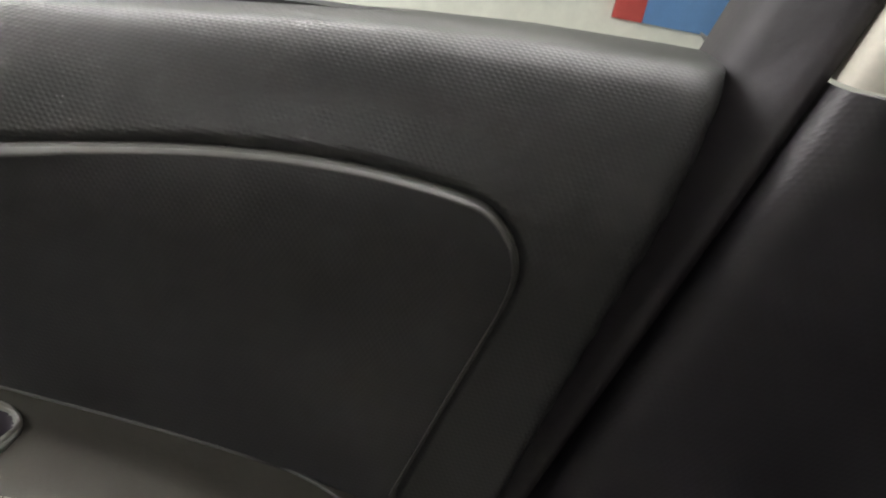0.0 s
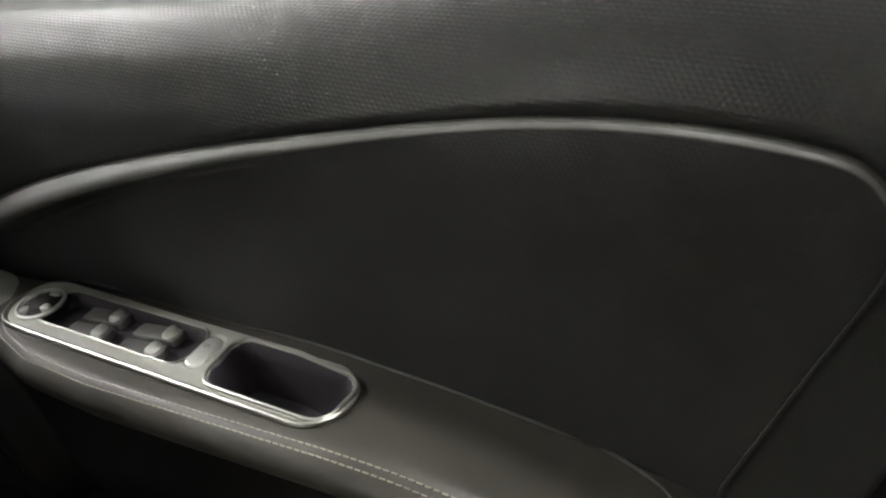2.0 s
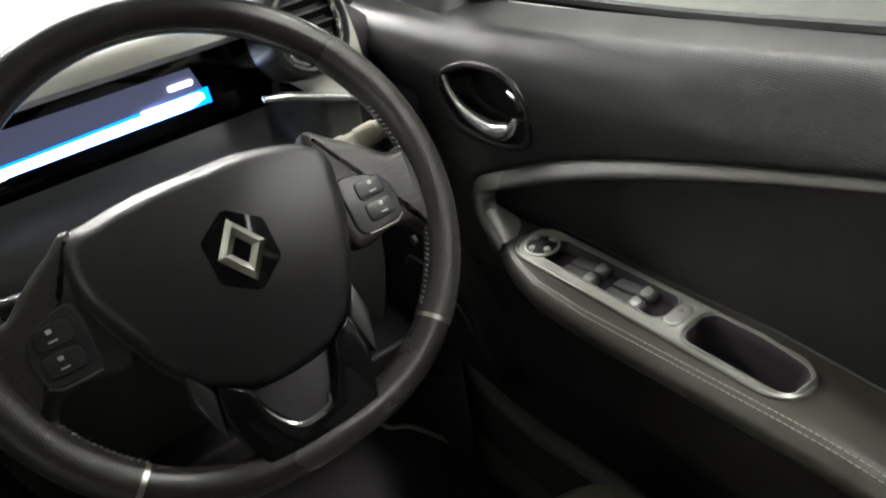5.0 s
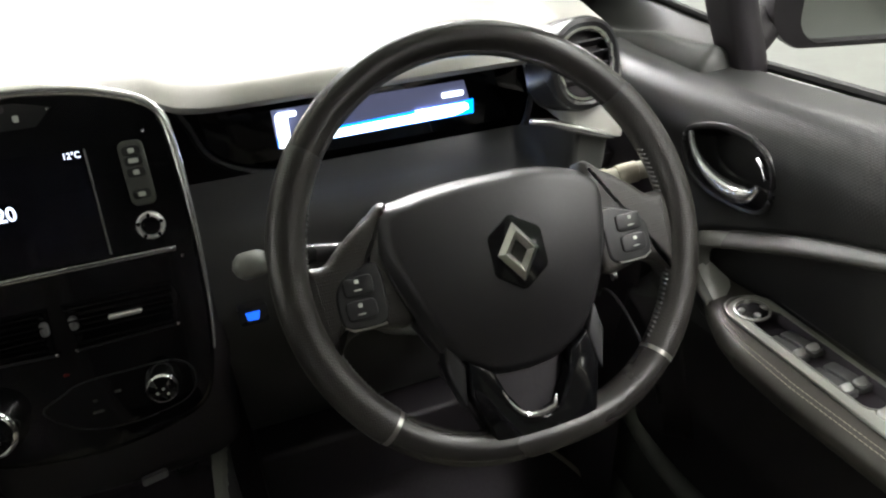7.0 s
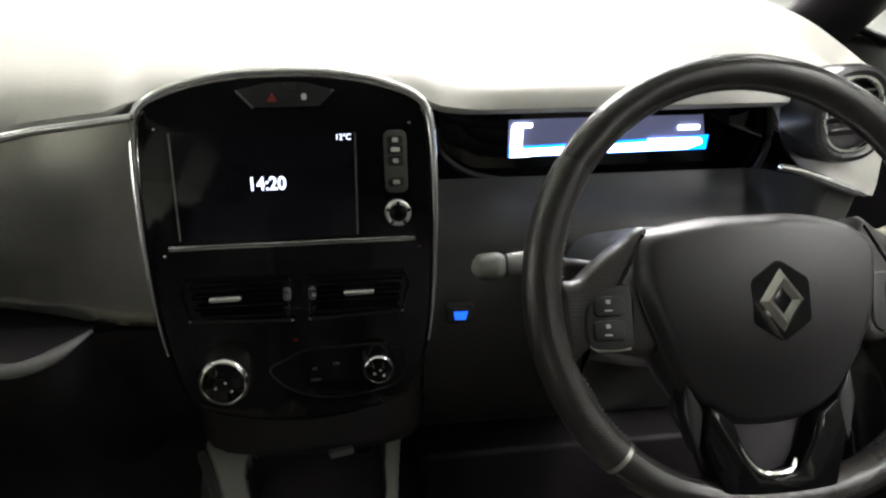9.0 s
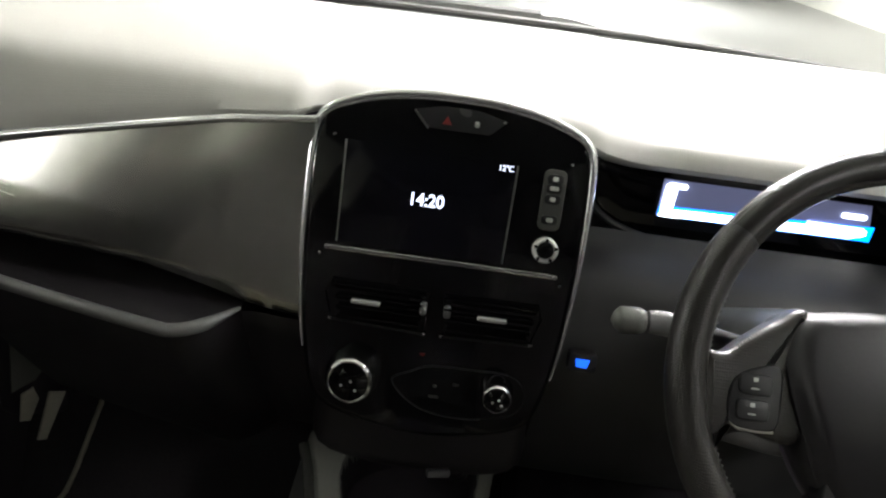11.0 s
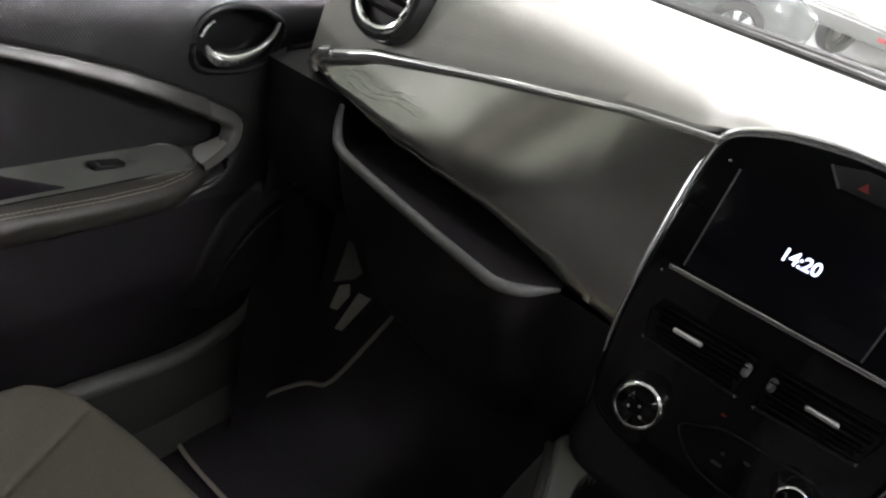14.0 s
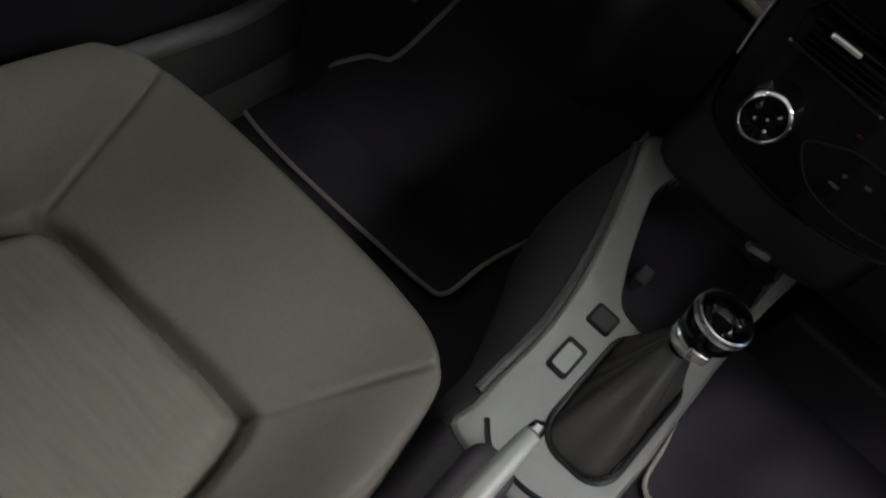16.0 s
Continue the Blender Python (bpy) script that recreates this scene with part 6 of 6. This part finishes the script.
for lx_, ly_, w_ in LAMPS:
    ax_, ay_ = (0.78, 0.09) if ly_ == 2.45 else (0.09, 0.78)
    sl = thing("strip_light_fitting", (lx_, ly_, 2.7), "unseen white ceiling strip light fitting, added at a lamp", "ceiling light", "garage strip lights")
    part("housing", box((lx_ - ax_, ly_ - ay_, 2.60), (lx_ + ax_, ly_ + ay_, 2.70)), M_WALL, sl)
    part("tube", tube([(lx_ - (ax_ - 0.09), ly_ - (ay_ - 0.09), 2.56), (lx_ + (ax_ - 0.09), ly_ + (ay_ - 0.09), 2.56)], 0.014, 8), M_STRIP, sl, "glowing lamp tube")
board = thing("notice_board", (6.45, -1.4, 0.5), "blue board with red side strips on wall", "notice board")
part("panel", box((6.44, -1.75, 0.6), (6.48, -1.10, 1.25)), M_SIGNBLUE, board)
part("strip", box((6.43, -1.95, 0.6), (6.48, -1.75, 1.25)), M_SIGNRED, board)
part("strip", box((6.43, -1.10, 0.6), (6.48, -0.85, 1.25)), M_SIGNRED, board)


def parked_car(at, turn, label, paint):
    car = thing("parked_car", (0, 0, 0), label, "car", "parked cars")
    hull = []
    for x, w, z0, z1 in ((-2.05, 0.62, 0.42, 0.75), (-2.0, 0.78, 0.30, 0.92), (-1.7, 0.86, 0.22, 1.0), (-0.9, 0.88, 0.20, 0.98), (0.3, 0.88, 0.20, 0.95), (1.1, 0.87, 0.21, 0.90), (1.7, 0.84, 0.24, 0.80), (2.02, 0.68, 0.35, 0.66), (2.08, 0.5, 0.42, 0.58)):
        hull.append([(x, a * w, z0 + (z1 - z0) * q) for a, q in spline([(0, 0), (0.8, 0.0), (0.96, 0.12), (1.0, 0.45), (0.97, 0.75), (0.86, 1.0), (0, 1.04), (-0.86, 1.0), (-0.97, 0.75), (-1.0, 0.45), (-0.96, 0.12), (-0.8, 0)], 40, True)])
    hull = np.array(hull)
    b_ = Build().grid(hull, close_v=True)
    b_.fan(hull[0], hull[0].mean(0), True).fan(hull[-1], hull[-1].mean(0))
    part("body", b_, paint, car, "painted body", sharp=60)
    cab = []
    for x, w, z in ((-1.95, 0.70, 0.95), (-1.70, 0.66, 1.40), (-1.2, 0.62, 1.50), (-0.3, 0.62, 1.50), (0.25, 0.64, 1.42), (1.05, 0.74, 0.92)):
        cab.append([(x, a * w, 0.90 + (z - 0.90) * q) for a, q in spline([(1.2, 0), (1.12, 0.4), (1.0, 0.9), (0.8, 1.0), (-0.8, 1.0), (-1.0, 0.9), (-1.12, 0.4), (-1.2, 0)], 24)])
    part("cabin", Build().grid(np.array(cab), flip=True), M_CARGLASS, car, "dark glazed cabin", sharp=60)
    part("roof", Build().grid(np.array([[(x, a, 1.515 - 0.04 * abs(a / 0.6) ** 3 - 0.03 * abs(x + 0.75)) for a in np.linspace(-0.6, 0.6, 12)] for x in np.linspace(-1.75, 0.2, 12)])), paint, car)
    part("bumper", prism(Frame((-2.02, 0, 0.45), (0, -1, 0), (0, 0, 1)), rrect(1.40, 0.22, 0.08), -0.1, 0.06, 0.03), M_LOW, car, "grey lower bumper")
    for sy in (-1, 1):
        part("tail_lamp", prism(Frame((-1.97, sy * 0.66, 0.80), (0, -1, 0), (0, 0, 1)), rrect(0.20, 0.22, 0.05), -0.12, 0.05, 0.02), M_LAMPRED, car, "red tail lamp")
        for x in (-1.28, 1.25):
            wfm = Frame((x, sy * 0.80, 0.31), (-sy, 0, 0), (0, 0, 1))
            tyre = part("wheel", lathe(wfm, 0, 0, [(0.20, -0.16), (0.29, -0.16), (0.31, -0.13), (0.31, 0.05), (0.295, 0.08), (0.21, 0.085), (0.20, 0.05)], 36), M_TYRE, car, "black tyre with alloy rim")
            part("rim", lathe(wfm, 0, 0, [(0.205, 0.06), (0.195, 0.08), (0.185, 0.05), (0.0, 0.045)], 36), M_ALLOY, tyre)
            for a in range(7):
                t = a * 2 * math.pi / 7
                f3 = Frame(wfm.at(0, 0, 0.05), wfm.u * math.cos(t) + wfm.v * math.sin(t), wfm.v * math.cos(t) - wfm.u * math.sin(t))
                part("spoke", prism(f3, [(0.02, -0.025), (0.19, -0.035), (0.19, 0.035), (0.02, 0.025)], 0.0, 0.03, 0.008), M_ALLOY, tyre)
    car.matrix_basis = Matrix.Translation(at) @ Matrix.Rotation(radians(turn), 4, "Z")
    for o in car.children:
        o.matrix_parent_inverse = Matrix.Identity(4)
    return car


def road_wheel(car, x, sy, half, r):
    """A steel wheel with a pale five-hole hub on one flank of a van."""
    fr = Frame((x, sy * half, r), (-sy, 0, 0), (0, 0, 1))
    tyre = part("wheel", lathe(fr, 0, 0, [(r * 0.62, -0.20), (r * 0.93, -0.20), (r, -0.16), (r, -0.02), (r * 0.94, 0.02), (r * 0.70, 0.025), (r * 0.66, 0.0)], 36), M_TYRE, car, "black tyre with a pale hub")
    part("rim", lathe(fr, 0, 0, [(r * 0.68, 0.0), (r * 0.66, 0.02), (r * 0.60, 0.005), (r * 0.30, 0.022), (r * 0.26, 0.045), (0.0, 0.05)], 36), M_CARWHITE, tyre, "pale hub cap")
    for a in range(5):
        t = a * 2 * math.pi / 5 + 0.3
        part("hub_hole", lathe(fr, r * 0.47 * math.cos(t), r * 0.47 * math.sin(t), [(r * 0.085, 0.010), (r * 0.08, 0.0165), (0.0, 0.017)], 12), M_TYRE, tyre)


def parked_van(at, turn, label):
    van = thing("parked_van", (0, 0, 0), label, "van", "parked vans")
    shell = []
    for x, w, z0, z1 in ((-2.30, 0.90, 0.62, 2.05), (-2.26, 0.95, 0.56, 2.14), (-1.0, 0.97, 0.50, 2.18), (0.9, 0.97, 0.50, 2.16), (1.5, 0.95, 0.50, 1.75), (1.75, 0.93, 0.48, 1.25), (2.35, 0.86, 0.42, 1.00), (2.45, 0.78, 0.45, 0.80)):
        sec = [(0, 0), (0.9, 0.0), (0.99, 0.03), (1.0, 0.30), (1.0, 0.55), (0.93, 0.92), (0.80, 1.0), (0, 1.01), (-0.80, 1.0), (-0.93, 0.92), (-1.0, 0.55), (-1.0, 0.30), (-0.99, 0.03), (-0.9, 0.0)]
        shell.append([(x, a * w, z0 + (z1 - z0) * q) for a, q in spline(sec, 56, True)])
    shell = np.array(shell)
    part("body", Build().grid(shell, close_v=True).fan(shell[0], shell[0].mean(0), True).fan(shell[-1], shell[-1].mean(0)), M_CARWHITE, van, "white painted van body", sharp=50)
    rear = Frame((-2.30, 0, 1.0), (0, -1, 0), (0, 0, 1))
    for sy in (-1, 1):
        door_ = part("rear_door", prism(rear, rrect(0.80, 1.28, 0.05, 4, sy * 0.412, 0.30), -0.02, 0.022, 0.012), M_CARWHITE, van, "white rear door")
        part("rear_window", prism(rear, rrect(0.60, 0.42, 0.05, 4, sy * 0.412, 0.66), 0.020, 0.028, 0.004), M_CARGLASS, door_)
        part("hinge", prism(rear, rrect(0.05, 0.04, 0.01, 2, sy * 0.79, 0.05), 0.02, 0.045, 0.006), M_TYRE, door_)
        part("tail_lamp", prism(rear, rrect(0.09, 0.40, 0.03, 4, sy * 0.87, 0.10), -0.04, 0.03, 0.012), M_LAMPRED, van, "red tail lamp")
        part("reflector", prism(Frame((-2.42, 0, 0.50), (0, -1, 0), (0, 0, 1)), rrect(0.16, 0.045, 0.01, 2, sy * 0.68, 0.0), 0.0, 0.012, 0.004), M_LAMPRED, van, "red reflector")
        for x in (-1.45, 1.55):
            road_wheel(van, x, sy, 0.90, 0.345)
    part("door_handle", prism(rear, rrect(0.14, 0.05, 0.02, 3, 0.10, 0.02), 0.02, 0.05, 0.01), M_TYRE, van)
    part("bumper", prism(Frame((-2.30, 0, 0.50), (0, -1, 0), (0, 0, 1)), rrect(1.84, 0.20, 0.05, 4), -0.10, 0.12, 0.03), M_BUMPER, van, "grey plastic step bumper")
    van.matrix_basis = Matrix.Translation(at) @ Matrix.Rotation(radians(turn), 4, "Z")
    for o in van.children:
        o.matrix_parent_inverse = Matrix.Identity(4)


parked_car((-3.05, 8.22, 0), 20, "dark grey parked car with pale alloy wheels", M_CARDARK)
parked_van((0.48, 12.92, 0), 55, "white parked van with grey step bumper")
parked_van((3.08, 16.1, 0), 55, "white parked van with pale five-hole hub caps")
